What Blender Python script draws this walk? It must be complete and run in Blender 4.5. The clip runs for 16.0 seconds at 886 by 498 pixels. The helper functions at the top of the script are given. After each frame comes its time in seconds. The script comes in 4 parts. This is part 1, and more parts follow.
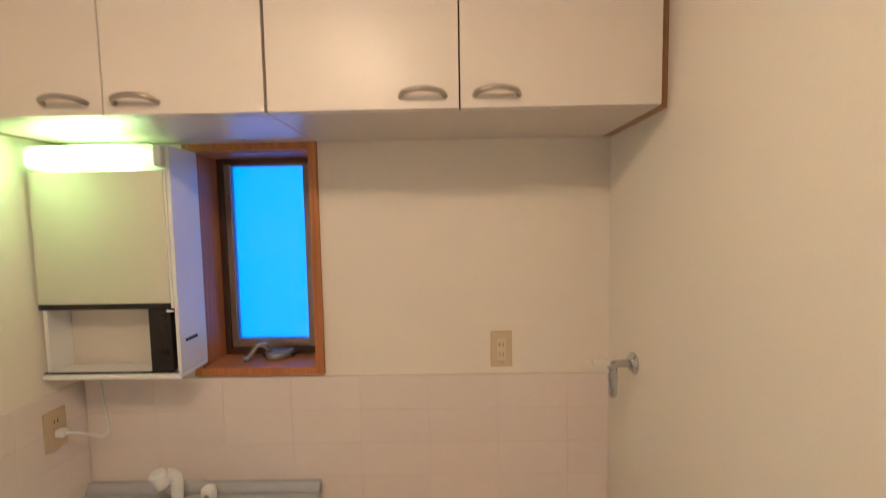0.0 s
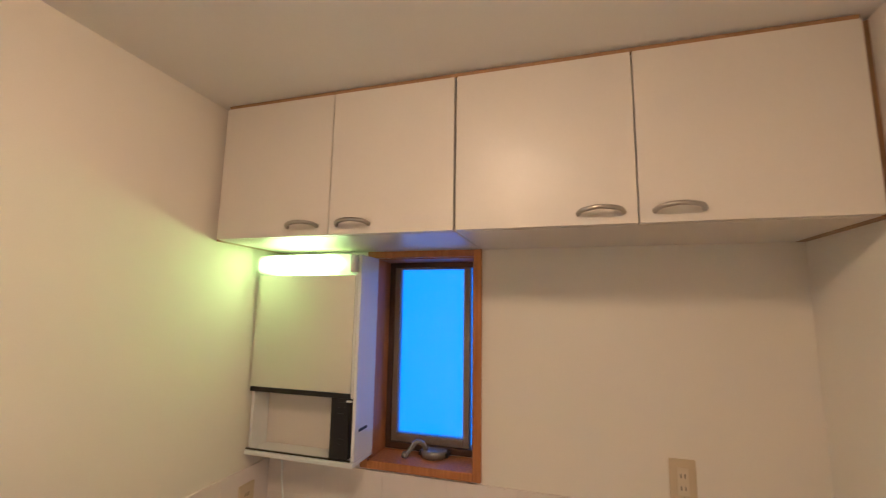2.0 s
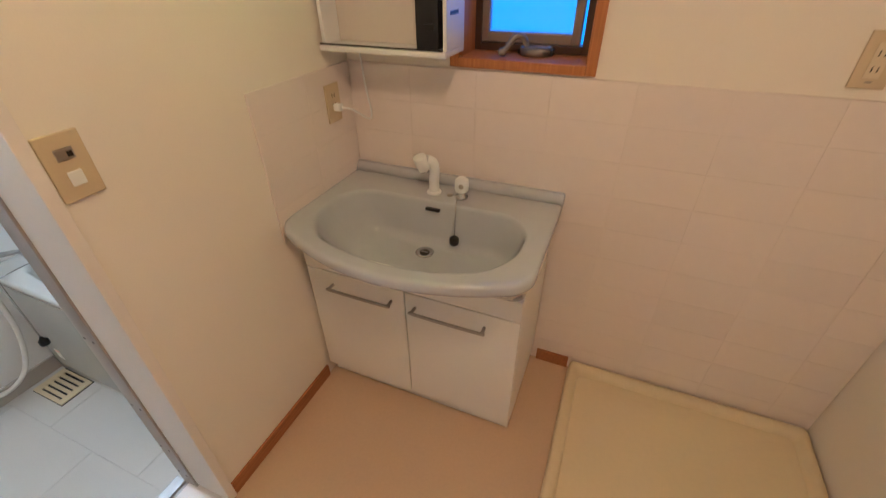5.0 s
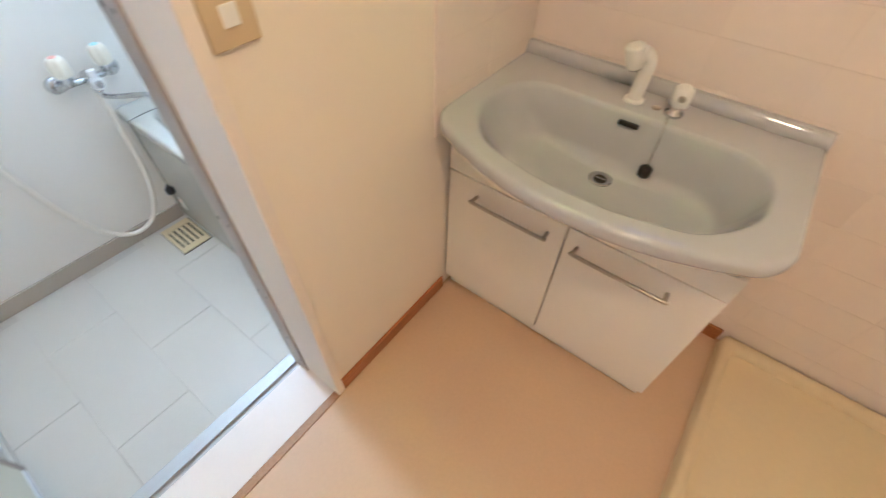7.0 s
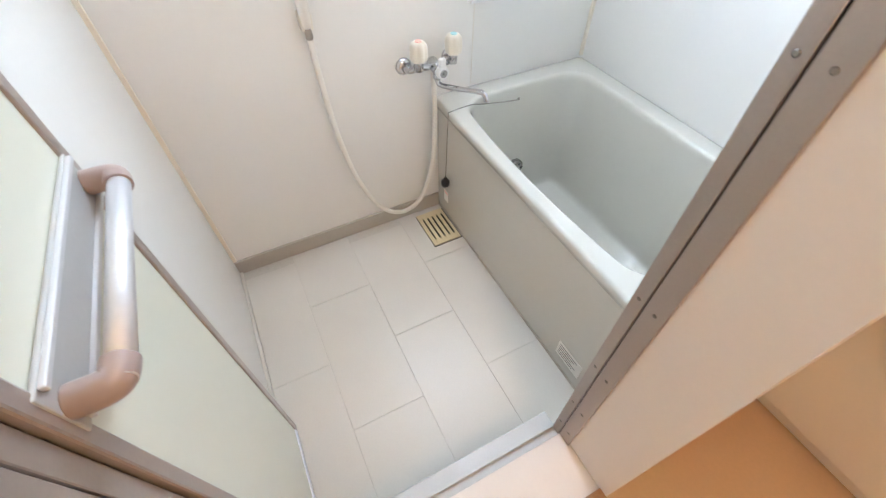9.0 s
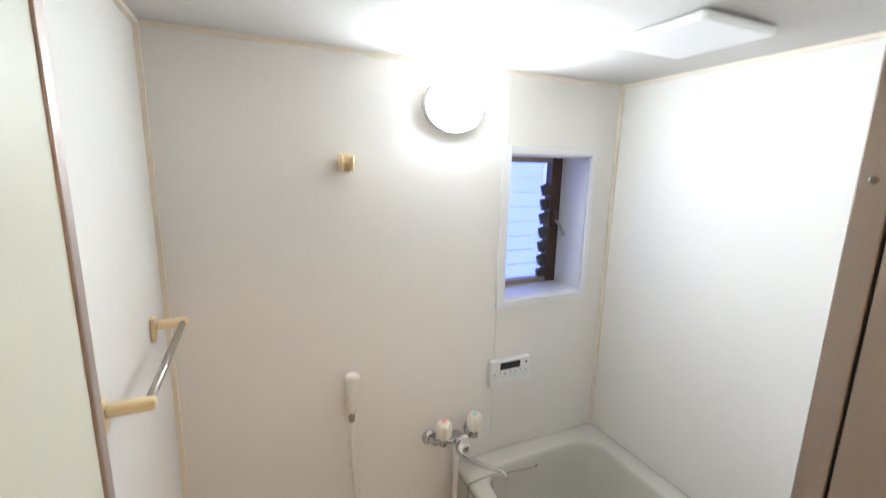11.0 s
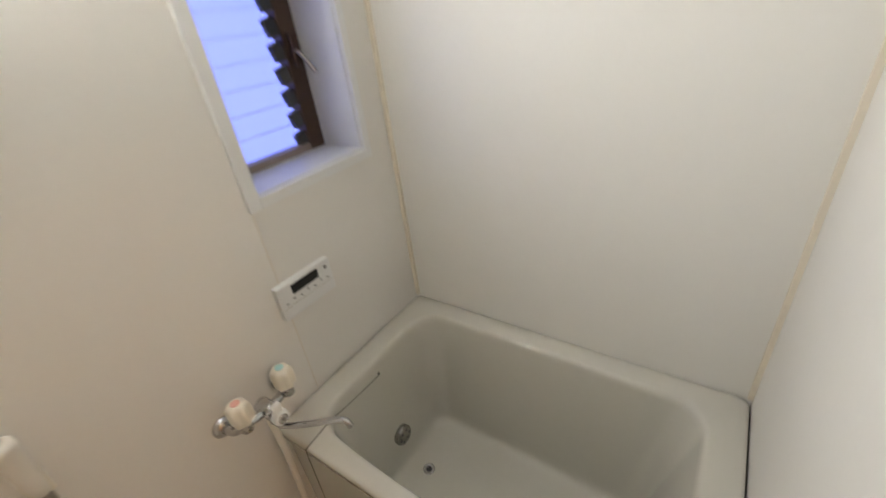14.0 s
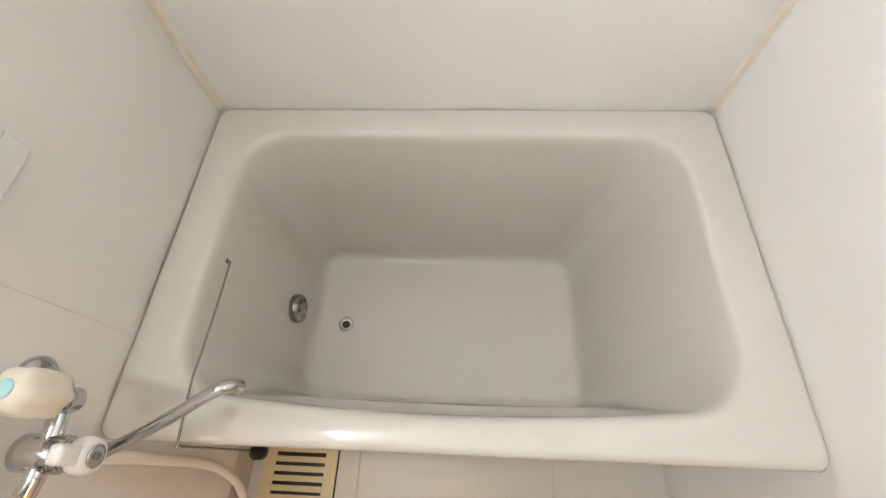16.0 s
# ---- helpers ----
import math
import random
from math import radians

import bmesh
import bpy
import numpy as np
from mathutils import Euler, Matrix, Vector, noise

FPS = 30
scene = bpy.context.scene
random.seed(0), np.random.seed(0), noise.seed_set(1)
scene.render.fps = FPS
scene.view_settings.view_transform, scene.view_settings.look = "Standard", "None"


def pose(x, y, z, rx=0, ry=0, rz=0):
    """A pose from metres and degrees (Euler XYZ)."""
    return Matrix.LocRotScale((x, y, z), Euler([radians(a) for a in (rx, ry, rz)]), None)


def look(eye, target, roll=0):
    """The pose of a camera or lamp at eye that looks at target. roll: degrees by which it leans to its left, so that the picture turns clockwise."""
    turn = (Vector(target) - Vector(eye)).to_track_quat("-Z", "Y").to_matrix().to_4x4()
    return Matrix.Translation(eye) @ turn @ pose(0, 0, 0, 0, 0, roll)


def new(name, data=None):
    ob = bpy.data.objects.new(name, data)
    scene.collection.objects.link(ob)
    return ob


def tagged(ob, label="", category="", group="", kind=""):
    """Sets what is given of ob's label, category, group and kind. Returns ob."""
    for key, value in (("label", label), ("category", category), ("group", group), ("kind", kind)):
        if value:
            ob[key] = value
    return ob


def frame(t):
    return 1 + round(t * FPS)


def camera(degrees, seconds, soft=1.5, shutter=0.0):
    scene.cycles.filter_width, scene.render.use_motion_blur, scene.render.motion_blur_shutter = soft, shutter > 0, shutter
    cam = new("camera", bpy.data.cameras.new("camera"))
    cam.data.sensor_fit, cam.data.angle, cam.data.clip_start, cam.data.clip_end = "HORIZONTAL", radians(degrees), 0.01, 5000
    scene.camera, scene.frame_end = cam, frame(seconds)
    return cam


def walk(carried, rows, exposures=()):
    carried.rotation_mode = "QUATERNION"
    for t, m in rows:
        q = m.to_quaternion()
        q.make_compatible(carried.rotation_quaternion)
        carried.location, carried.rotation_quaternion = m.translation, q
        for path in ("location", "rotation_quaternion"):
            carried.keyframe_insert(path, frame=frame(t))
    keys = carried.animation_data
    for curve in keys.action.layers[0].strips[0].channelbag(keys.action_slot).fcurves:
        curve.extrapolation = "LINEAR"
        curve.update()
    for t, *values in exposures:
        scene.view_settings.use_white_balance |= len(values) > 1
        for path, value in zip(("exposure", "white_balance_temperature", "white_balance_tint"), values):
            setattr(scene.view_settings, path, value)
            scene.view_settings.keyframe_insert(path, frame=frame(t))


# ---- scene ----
cam = camera(93.4, 16.0, soft=1.15, shutter=0.4)
PATH = [
    (0, (1.239, -1.369, 1.676), (1.215, 0.626, 1.534), -1.0),
    (0.5, (1.228, -1.413, 1.719), (1.154, 0.581, 1.854), -1.1),
    (1, (1.213, -1.426, 1.727), (1.024, 0.547, 1.994), -0.6),
    (1.5, (1.172, -1.427, 1.724), (0.786, 0.511, 2.028), 0.2),
    (2, (1.103, -1.436, 1.728), (0.539, 0.462, 2.006), 0.9),
    (2.5, (1.064, -1.442, 1.725), (0.35, 0.416, 1.911), 1.4),
    (3, (1.052, -1.436, 1.719), (0.259, 0.4, 1.712), 1.5),
    (3.5, (1.026, -1.404, 1.668), (0.216, 0.396, 1.346), 1.1),
    (4, (0.981, -1.365, 1.582), (0.212, 0.369, 0.948), 0.6),
    (4.5, (0.953, -1.343, 1.514), (0.254, 0.283, 0.583), 0.1),
    (4.7, (0.939, -1.329, 1.48), (0.271, 0.252, 0.454), -0.2),
    (6.8, (0.6, -1.177, 1.336), (-0.105, -0.052, -0.159), 2.3),
    (7, (0.569, -1.206, 1.327), (-0.2, -0.149, -0.187), 1.7),
    (7.5, (0.429, -1.289, 1.298), (-0.469, -0.395, -0.25), 1.3),
    (8, (0.242, -1.358, 1.27), (-0.761, -0.627, -0.299), 0.3),
    (8.5, (0.084, -1.403, 1.265), (-0.979, -0.779, -0.31), -0.0),
    (9, (0.007, -1.462, 1.283), (-1.145, -0.878, -0.243), -0.2),
    (9.5, (-0.021, -1.478, 1.294), (-1.306, -0.88, -0.118), 0.2),
    (10, (-0.023, -1.48, 1.399), (-1.551, -0.791, 0.307), 0.9),
    (10.2, (-0.017, -1.485, 1.469), (-1.629, -0.762, 0.532), 0.9),
    (12.3, (0.0, -1.506, 1.673), (-1.787, -0.61, 1.723), 0.6),
    (12.5, (-0.012, -1.497, 1.675), (-1.77, -0.544, 1.666), -0.0),
    (13, (-0.113, -1.461, 1.639), (-1.724, -0.304, 1.377), -1.2),
    (13.5, (-0.313, -1.315, 1.623), (-1.636, 0.018, 0.937), -3.0),
    (14, (-0.415, -1.132, 1.468), (-1.455, 0.245, 0.456), -7.4),
    (14.5, (-0.579, -0.97, 1.328), (-1.24, 0.33, -0.041), -8.7),
    (15, (-0.677, -0.873, 1.225), (-1.048, 0.273, -0.372), -8.3),
    (15.5, (-0.759, -0.809, 1.157), (-0.946, 0.201, -0.559), -6.5),
    (16, (-0.797, -0.798, 1.14), (-0.899, 0.11, -0.639), -4.5),
]
walk(cam, [(t, look(eye, target, roll)) for t, eye, target, roll in PATH],
     [(0, 0.32, 4900, 14), (0.6, 0.18, 4900, 15), (1.5, 0.03, 4900, 16), (3.0, 0.03, 5300, 17), (4.6, 0.14, 5250, 18), (6.9, 0.82, 4900, 14), (8.0, 0.8, 5350, 19), (9.0, 0.82, 5650, 21),
      (10.2, 0.45, 6000, 23), (12.4, -0.5, 6700, 22), (13.5, -0.55, 6800, 22), (14.5, -0.15, 7400, 25), (15.2, 0.25, 7150, 25), (16, 0.45, 6800, 25)])

# ---- world and light ----
world = bpy.data.worlds.new("world")
scene.world = world
world.use_nodes = True
wn = world.node_tree.nodes
sky = wn.new("ShaderNodeTexSky")
sky.sky_type = "NISHITA"
sky.sun_disc = False
sky.sun_elevation = radians(6)
sky.sun_rotation = radians(120)
world.node_tree.links.new(sky.outputs[0], wn["Background"].inputs["Color"])
wn["Background"].inputs["Strength"].default_value = 0.12

CEILING_LAMP = 60.0
TUBE_LAMP = 12.5
BATH_LAMP = 195.0
NORTH_SKY = 1.5
WEST_SKY = 3.0


# ---- materials ----
def material(name, color, rough=0.5, metal=0.0, grain=0.05, scale=60.0, bump=0.0, bump_scale=400.0, coat=0.0, stain=0.0,
             per_piece=0.0, trans=0.0, emit=0.0, ior=1.45):
    m = bpy.data.materials.new(name)
    m.use_nodes = True
    nt = m.node_tree
    b = nt.nodes["Principled BSDF"]
    b.inputs["Roughness"].default_value = rough
    b.inputs["Metallic"].default_value = metal
    b.inputs["Coat Weight"].default_value = coat
    b.inputs["Coat Roughness"].default_value = 0.06
    b.inputs["Transmission Weight"].default_value = trans
    b.inputs["IOR"].default_value = ior
    tc = nt.nodes.new("ShaderNodeTexCoord")
    pos = nt.nodes.new("ShaderNodeNewGeometry")
    n1 = nt.nodes.new("ShaderNodeTexNoise")
    n1.inputs["Scale"].default_value = scale
    n1.inputs["Detail"].default_value = 4
    n2 = nt.nodes.new("ShaderNodeTexNoise")
    n2.inputs["Scale"].default_value = 2.3
    n2.inputs["Detail"].default_value = 5
    nt.links.new(pos.outputs["Position"], n1.inputs["Vector"])
    nt.links.new(pos.outputs["Position"], n2.inputs["Vector"])
    amount = nt.nodes.new("ShaderNodeMath")
    amount.operation = "MULTIPLY_ADD"
    nt.links.new(n1.outputs["Fac"], amount.inputs[0])
    amount.inputs[1].default_value = grain * 2
    amount.inputs[2].default_value = 1 - grain
    second = nt.nodes.new("ShaderNodeMath")
    second.operation = "MULTIPLY_ADD"
    nt.links.new(n2.outputs["Fac"], second.inputs[0])
    s2 = max(stain, grain * 0.8)
    second.inputs[1].default_value = s2 * 2
    second.inputs[2].default_value = 1 - s2
    both = nt.nodes.new("ShaderNodeMath")
    both.operation = "MULTIPLY"
    nt.links.new(amount.outputs[0], both.inputs[0])
    nt.links.new(second.outputs[0], both.inputs[1])
    last = both
    if per_piece:
        info = nt.nodes.new("ShaderNodeObjectInfo")
        pp = nt.nodes.new("ShaderNodeMath")
        pp.operation = "MULTIPLY_ADD"
        nt.links.new(info.outputs["Random"], pp.inputs[0])
        pp.inputs[1].default_value = per_piece * 2
        pp.inputs[2].default_value = 1 - per_piece
        mm = nt.nodes.new("ShaderNodeMath")
        mm.operation = "MULTIPLY"
        nt.links.new(both.outputs[0], mm.inputs[0])
        nt.links.new(pp.outputs[0], mm.inputs[1])
        last = mm
    mul = nt.nodes.new("ShaderNodeVectorMath")
    mul.operation = "SCALE"
    mul.inputs[0].default_value = color
    nt.links.new(last.outputs[0], mul.inputs["Scale"])
    nt.links.new(mul.outputs[0], b.inputs["Base Color"])
    rr = nt.nodes.new("ShaderNodeMath")
    rr.operation = "MULTIPLY_ADD"
    nt.links.new(n2.outputs["Fac"], rr.inputs[0])
    rr.inputs[1].default_value = rough * 0.5
    rr.inputs[2].default_value = rough * 0.75
    nt.links.new(rr.outputs[0], b.inputs["Roughness"])
    if bump:
        n3 = nt.nodes.new("ShaderNodeTexNoise")
        n3.inputs["Scale"].default_value = bump_scale
        n3.inputs["Detail"].default_value = 3
        nt.links.new(pos.outputs["Position"], n3.inputs["Vector"])
        bp = nt.nodes.new("ShaderNodeBump")
        bp.inputs["Strength"].default_value = bump
        bp.inputs["Distance"].default_value = 0.002
        nt.links.new(n3.outputs["Fac"], bp.inputs["Height"])
        nt.links.new(bp.outputs[0], b.inputs["Normal"])
    if emit:
        b.inputs["Emission Color"].default_value = (*color, 1)
        b.inputs["Emission Strength"].default_value = emit
    return m


def wood(name, dark, light, scale=14.0, axis=2):
    m = bpy.data.materials.new(name)
    m.use_nodes = True
    nt = m.node_tree
    b = nt.nodes["Principled BSDF"]
    b.inputs["Roughness"].default_value = 0.42
    pos = nt.nodes.new("ShaderNodeNewGeometry")
    mp = nt.nodes.new("ShaderNodeMapping")
    mp.inputs["Scale"].default_value = [scale * (0.12 if n == axis else 4) for n in range(3)]
    nt.links.new(pos.outputs["Position"], mp.inputs["Vector"])
    n1 = nt.nodes.new("ShaderNodeTexNoise")
    n1.inputs["Scale"].default_value = 2
    n1.inputs["Detail"].default_value = 6
    nt.links.new(mp.outputs[0], n1.inputs["Vector"])
    ramp = nt.nodes.new("ShaderNodeValToRGB")
    ramp.color_ramp.elements[0].position, ramp.color_ramp.elements[1].position = 0.3, 0.7
    ramp.color_ramp.elements[0].color = (*dark, 1)
    ramp.color_ramp.elements[1].color = (*light, 1)
    nt.links.new(n1.outputs["Fac"], ramp.inputs[0])
    nt.links.new(ramp.outputs[0], b.inputs["Base Color"])
    return m


def glow(name, color, strength):
    m = bpy.data.materials.new(name)
    m.use_nodes = True
    nt = m.node_tree
    nt.nodes.remove(nt.nodes["Principled BSDF"])
    e = nt.nodes.new("ShaderNodeEmission")
    e.inputs["Color"].default_value = (*color, 1)
    e.inputs["Strength"].default_value = strength
    nt.links.new(e.outputs[0], nt.nodes["Material Output"].inputs["Surface"])
    return m


WALLPAPER = material("wallpaper", (0.83, 0.765, 0.665), 0.75, grain=0.03, scale=300, bump=0.35, bump_scale=700, stain=0.03)
CEILING_PAPER = material("ceiling paper", (0.80, 0.77, 0.72), 0.8, grain=0.03, scale=300, bump=0.35, bump_scale=600)
VINYL = material("vinyl floor", (0.62, 0.44, 0.285), 0.38, grain=0.05, scale=90, bump=0.08, bump_scale=220, stain=0.05)
TILE = material("pink beige tile", (0.80, 0.71, 0.655), 0.2, grain=0.02, scale=40, per_piece=0.02, stain=0.02)
GROUT = material("grout", (0.785, 0.695, 0.64), 0.8, grain=0.06, scale=200)
LAMINATE = material("cream laminate", (0.70, 0.64, 0.57), 0.36, grain=0.02, scale=120, stain=0.02)
# near-black colour standing in for the shade inside door gaps
GAP_SHADE = material("dark gap", (0.09, 0.06, 0.045), 0.6)
FILLER_WOOD = wood("filler wood", (0.32, 0.17, 0.075), (0.42, 0.24, 0.12))
TRIM_WOOD = wood("orange wood trim", (0.36, 0.13, 0.035), (0.52, 0.21, 0.06))
BASE_WOOD = wood("baseboard wood", (0.30, 0.10, 0.03), (0.42, 0.16, 0.05), axis=1)
BRONZE = material("bronze aluminium", (0.10, 0.062, 0.045), 0.4, metal=0.6, grain=0.06, scale=150)
BRONZE_LIGHT = material("worn bronze aluminium", (0.30, 0.24, 0.20), 0.4, metal=0.5, grain=0.06, scale=150)
STEEL = material("brushed nickel", (0.44, 0.40, 0.35), 0.32, metal=1.0, grain=0.05, scale=200)
CHROME = material("chrome", (0.58, 0.58, 0.59), 0.07, metal=1.0, grain=0.01)
MIRROR = material("mirror", (0.82, 0.84, 0.80), 0.02, metal=1.0, grain=0.004)
WHITE = material("white plastic", (0.80, 0.80, 0.78), 0.32, grain=0.015, scale=90)
IVORY = material("ivory plastic", (0.80, 0.74, 0.62), 0.36, grain=0.02, scale=90)
YELLOWED = material("yellowed plastic", (0.76, 0.60, 0.34), 0.4, grain=0.04, scale=90)
BEIGE_PLATE = material("beige switch plate", (0.62, 0.50, 0.32), 0.36, metal=0.12, grain=0.02, scale=120)
BEIGE_LIGHT = material("light beige insert", (0.68, 0.58, 0.42), 0.36, grain=0.02, scale=120)
DULL_STEEL = material("dull steel", (0.34, 0.33, 0.31), 0.25, metal=0.95, grain=0.05)
CRANK_GREY = material("grey crank metal", (0.30, 0.29, 0.29), 0.22, metal=0.5, grain=0.04)
DOOR_SILL_ALU = material("dull threshold aluminium", (0.52, 0.52, 0.51), 0.5, metal=0.4, grain=0.04, scale=200)
SCREW = material("dull screw head", (0.25, 0.23, 0.21), 0.4, metal=0.8)
BLACK = material("black plastic", (0.012, 0.010, 0.010), 0.35, grain=0.05)
DARK_GREY = material("dark grey rubber", (0.05, 0.05, 0.05), 0.6)
BASIN = material("grey marbled basin", (0.475, 0.488, 0.525), 0.09, grain=0.03, scale=25, coat=0.9, stain=0.03)
VANITY_WHITE = material("white vanity laminate", (0.80, 0.77, 0.72), 0.33, grain=0.02, scale=100, stain=0.02)
PAN = material("ivory washer pan", (0.74, 0.62, 0.40), 0.34, grain=0.03, scale=60, stain=0.05)
BATH_PANEL = material("bath wall panel", (0.81, 0.785, 0.735), 0.2, ior=1.2, grain=0.012, scale=70, stain=0.02, bump=0.02, bump_scale=18)
# colour and IOR lowered below the wall panels' to hold down the lamp's glare
BATH_CEILING_DIMMED = material("bath ceiling panel", (0.62, 0.60, 0.565), 0.13, ior=1.06, grain=0.012, scale=50, stain=0.02)
BATH_FLOOR = material("bath floor tile", (0.66, 0.62, 0.55), 0.34, grain=0.04, scale=160, bump=0.12, bump_scale=500, per_piece=0.008, stain=0.05)
BATH_GROOVE = material("bath floor groove", (0.61, 0.57, 0.505), 0.6, grain=0.1, scale=80)
CAULK = material("cream caulking", (0.80, 0.72, 0.59), 0.5, grain=0.06, scale=60, stain=0.12)
COVE = material("grey beige skirting", (0.46, 0.41, 0.34), 0.35, grain=0.04, scale=80)
TUB = material("grey green bathtub", (0.62, 0.595, 0.525), 0.12, grain=0.015, scale=40, coat=0.6, stain=0.02)
ALU = material("brown grey aluminium", (0.43, 0.37, 0.33), 0.4, metal=0.65, grain=0.05, scale=200)
ALU_BRIGHT = material("bright aluminium", (0.68, 0.68, 0.69), 0.5, metal=0.6, grain=0.03, scale=200)
MAUVE = material("mauve brown plastic", (0.36, 0.28, 0.25), 0.32, grain=0.03)
LEAF_PANEL = material("frosted door panel", (0.66, 0.66, 0.55), 0.35, grain=0.012, scale=30)
REVEAL = material("white jamb board", (0.80, 0.74, 0.68), 0.4, grain=0.02, scale=90)
IVORY_GRATE = material("ivory grate", (0.74, 0.62, 0.38), 0.4, grain=0.03)
HOSE = material("cream shower hose", (0.83, 0.79, 0.71), 0.38, grain=0.03, scale=300)
PAPER = material("paper sticker", (0.78, 0.76, 0.70), 0.6, grain=0.05, scale=300)
INK = material("grey print", (0.22, 0.21, 0.20), 0.6)
RED_INK = material("red mark", (0.82, 0.42, 0.34), 0.5)
BLUE_INK = material("turquoise mark", (0.40, 0.70, 0.68), 0.5)
FROST = material("frosted glass", (0.95, 0.97, 1.0), 0.35, trans=1.0, grain=0.01, bump=0.25, bump_scale=140)
SLAT_GLASS = material("louvre glass", (0.93, 0.95, 1.0), 0.25, trans=1.0, grain=0.01, bump=0.1, bump_scale=140)
TUBE_GLOW = glow("fluorescent cover", (0.74, 1.0, 0.26), TUBE_LAMP)
# the cover is brightest before the tube and pales towards its ends
tn = TUBE_GLOW.node_tree
tube_pos = tn.nodes.new("ShaderNodeNewGeometry")
tube_off = tn.nodes.new("ShaderNodeVectorMath")
tube_off.operation = "MULTIPLY_ADD"
tube_off.inputs[1].default_value = (6.2, 0.0, 22.0)
tube_off.inputs[2].default_value = (-6.2 * 0.2, 0.0, -22.0 * 1.872)
tube_len = tn.nodes.new("ShaderNodeVectorMath")
tube_len.operation = "LENGTH"
tube_ramp = tn.nodes.new("ShaderNodeMapRange")
tube_ramp.interpolation_type = "SMOOTHSTEP"
for slot, value in (("From Min", 0.35), ("From Max", 1.25), ("To Min", TUBE_LAMP * 1.7), ("To Max", TUBE_LAMP * 0.12)):
    tube_ramp.inputs[slot].default_value = value
tn.links.new(tube_pos.outputs["Position"], tube_off.inputs[0])
tn.links.new(tube_off.outputs[0], tube_len.inputs[0])
tn.links.new(tube_len.outputs["Value"], tube_ramp.inputs["Value"])
tn.links.new(tube_ramp.outputs["Result"], tn.nodes["Emission"].inputs["Strength"])
GLOBE_GLOW = glow("warm diffuser", (1.0, 0.635, 0.30), CEILING_LAMP)
BATH_GLOW = glow("bath lamp glass", (0.83, 0.97, 0.97), BATH_LAMP)
NORTH_GLOW = glow("evening sky north", (0.05, 0.30, 0.95), NORTH_SKY)
WEST_GLOW = glow("evening sky west", (0.19, 0.28, 0.85), WEST_SKY)


# ---- mesh builders ----
def box(x0, x1, y0, y1, z0, z1, bevel=0.0, segments=2, bm=None):
    add = bmesh.new()
    vs = [add.verts.new((x, y, z)) for x in (x0, x1) for y in (y0, y1) for z in (z0, z1)]
    for f in ((0, 1, 3, 2), (4, 6, 7, 5), (0, 4, 5, 1), (2, 3, 7, 6), (0, 2, 6, 4), (1, 5, 7, 3)):
        add.faces.new([vs[n] for n in f])
    if bevel:
        bmesh.ops.bevel(add, geom=add.edges[:], offset=bevel, segments=segments, affect="EDGES", profile=0.5)
    return merge(bm, add)


def merge(bm, add):
    if bm is None:
        return add
    table = {v: bm.verts.new(v.co) for v in add.verts}
    for f in add.faces:
        g = bm.faces.new([table[v] for v in f.verts])
        g.smooth = f.smooth
    add.free()
    return bm


def loft(rings, cap_first=True, cap_last=True, bm=None):
    add = bmesh.new()
    vs = [[add.verts.new(p) for p in ring] for ring in rings]
    n = len(rings[0])
    for a, b in zip(vs, vs[1:]):
        for i in range(n):
            add.faces.new((a[i], a[(i + 1) % n], b[(i + 1) % n], b[i])).smooth = True
    if cap_first:
        add.faces.new(vs[0][::-1])
    if cap_last:
        add.faces.new(vs[-1])
    bmesh.ops.recalc_face_normals(add, faces=add.faces[:])
    return merge(bm, add)


def turned(profile, m=None, sides=24, bm=None):
    """A solid of revolution about z, from (radius, height) pairs, put at m."""
    m = m or Matrix.Identity(4)
    rings = []
    for r, z in profile:
        rings.append([m @ Vector((max(r, 1e-4) * math.cos(a), max(r, 1e-4) * math.sin(a), z)) for a in [2 * math.pi * k / sides for k in range(sides)]])
    return loft(rings, bm=bm)


def tube(points, radius, sides=10, steps=8, bm=None):
    """A round bar through points, smoothed."""
    pts = [Vector(p) for p in points]
    path = []
    for i in range(len(pts) - 1):
        p0, p1, p2, p3 = pts[max(i - 1, 0)], pts[i], pts[i + 1], pts[min(i + 2, len(pts) - 1)]
        for k in range(steps):
            t = k / steps
            path.append(0.5 * (2 * p1 + (p2 - p0) * t + (2 * p0 - 5 * p1 + 4 * p2 - p3) * t * t + (3 * p1 - p0 - 3 * p2 + p3) * t ** 3))
    path.append(pts[-1])
    rings, side = [], None
    for i, p in enumerate(path):
        d = (path[min(i + 1, len(path) - 1)] - path[max(i - 1, 0)]).normalized()
        if side is None:
            side = d.orthogonal().normalized()
        side = (side - d * side.dot(d)).normalized()
        up = d.cross(side)
        rings.append([p + radius * (math.cos(a) * side + math.sin(a) * up) for a in [2 * math.pi * k / sides for k in range(sides)]])
    return loft(rings, bm=bm)


def along(axis):
    """Turns z into another axis."""
    return {"x": pose(0, 0, 0, 0, 90, 0), "y": pose(0, 0, 0, -90, 0, 0), "-y": pose(0, 0, 0, 90, 0, 0), "-x": pose(0, 0, 0, 0, -90, 0), "z": Matrix.Identity(4)}[axis]


def put(x, y, z, axis="z"):
    return Matrix.Translation((x, y, z)) @ along(axis)


def part(name, bm, mat, parent=None, label=""):
    me = bpy.data.meshes.new(name)
    bm.to_mesh(me)
    bm.free()
    me.materials.append(mat)
    ob = new(name, me)
    if parent:
        ob.parent = parent
        ob.matrix_parent_inverse = parent.matrix_world.inverted()
    if label:
        ob["label"] = label
    return ob


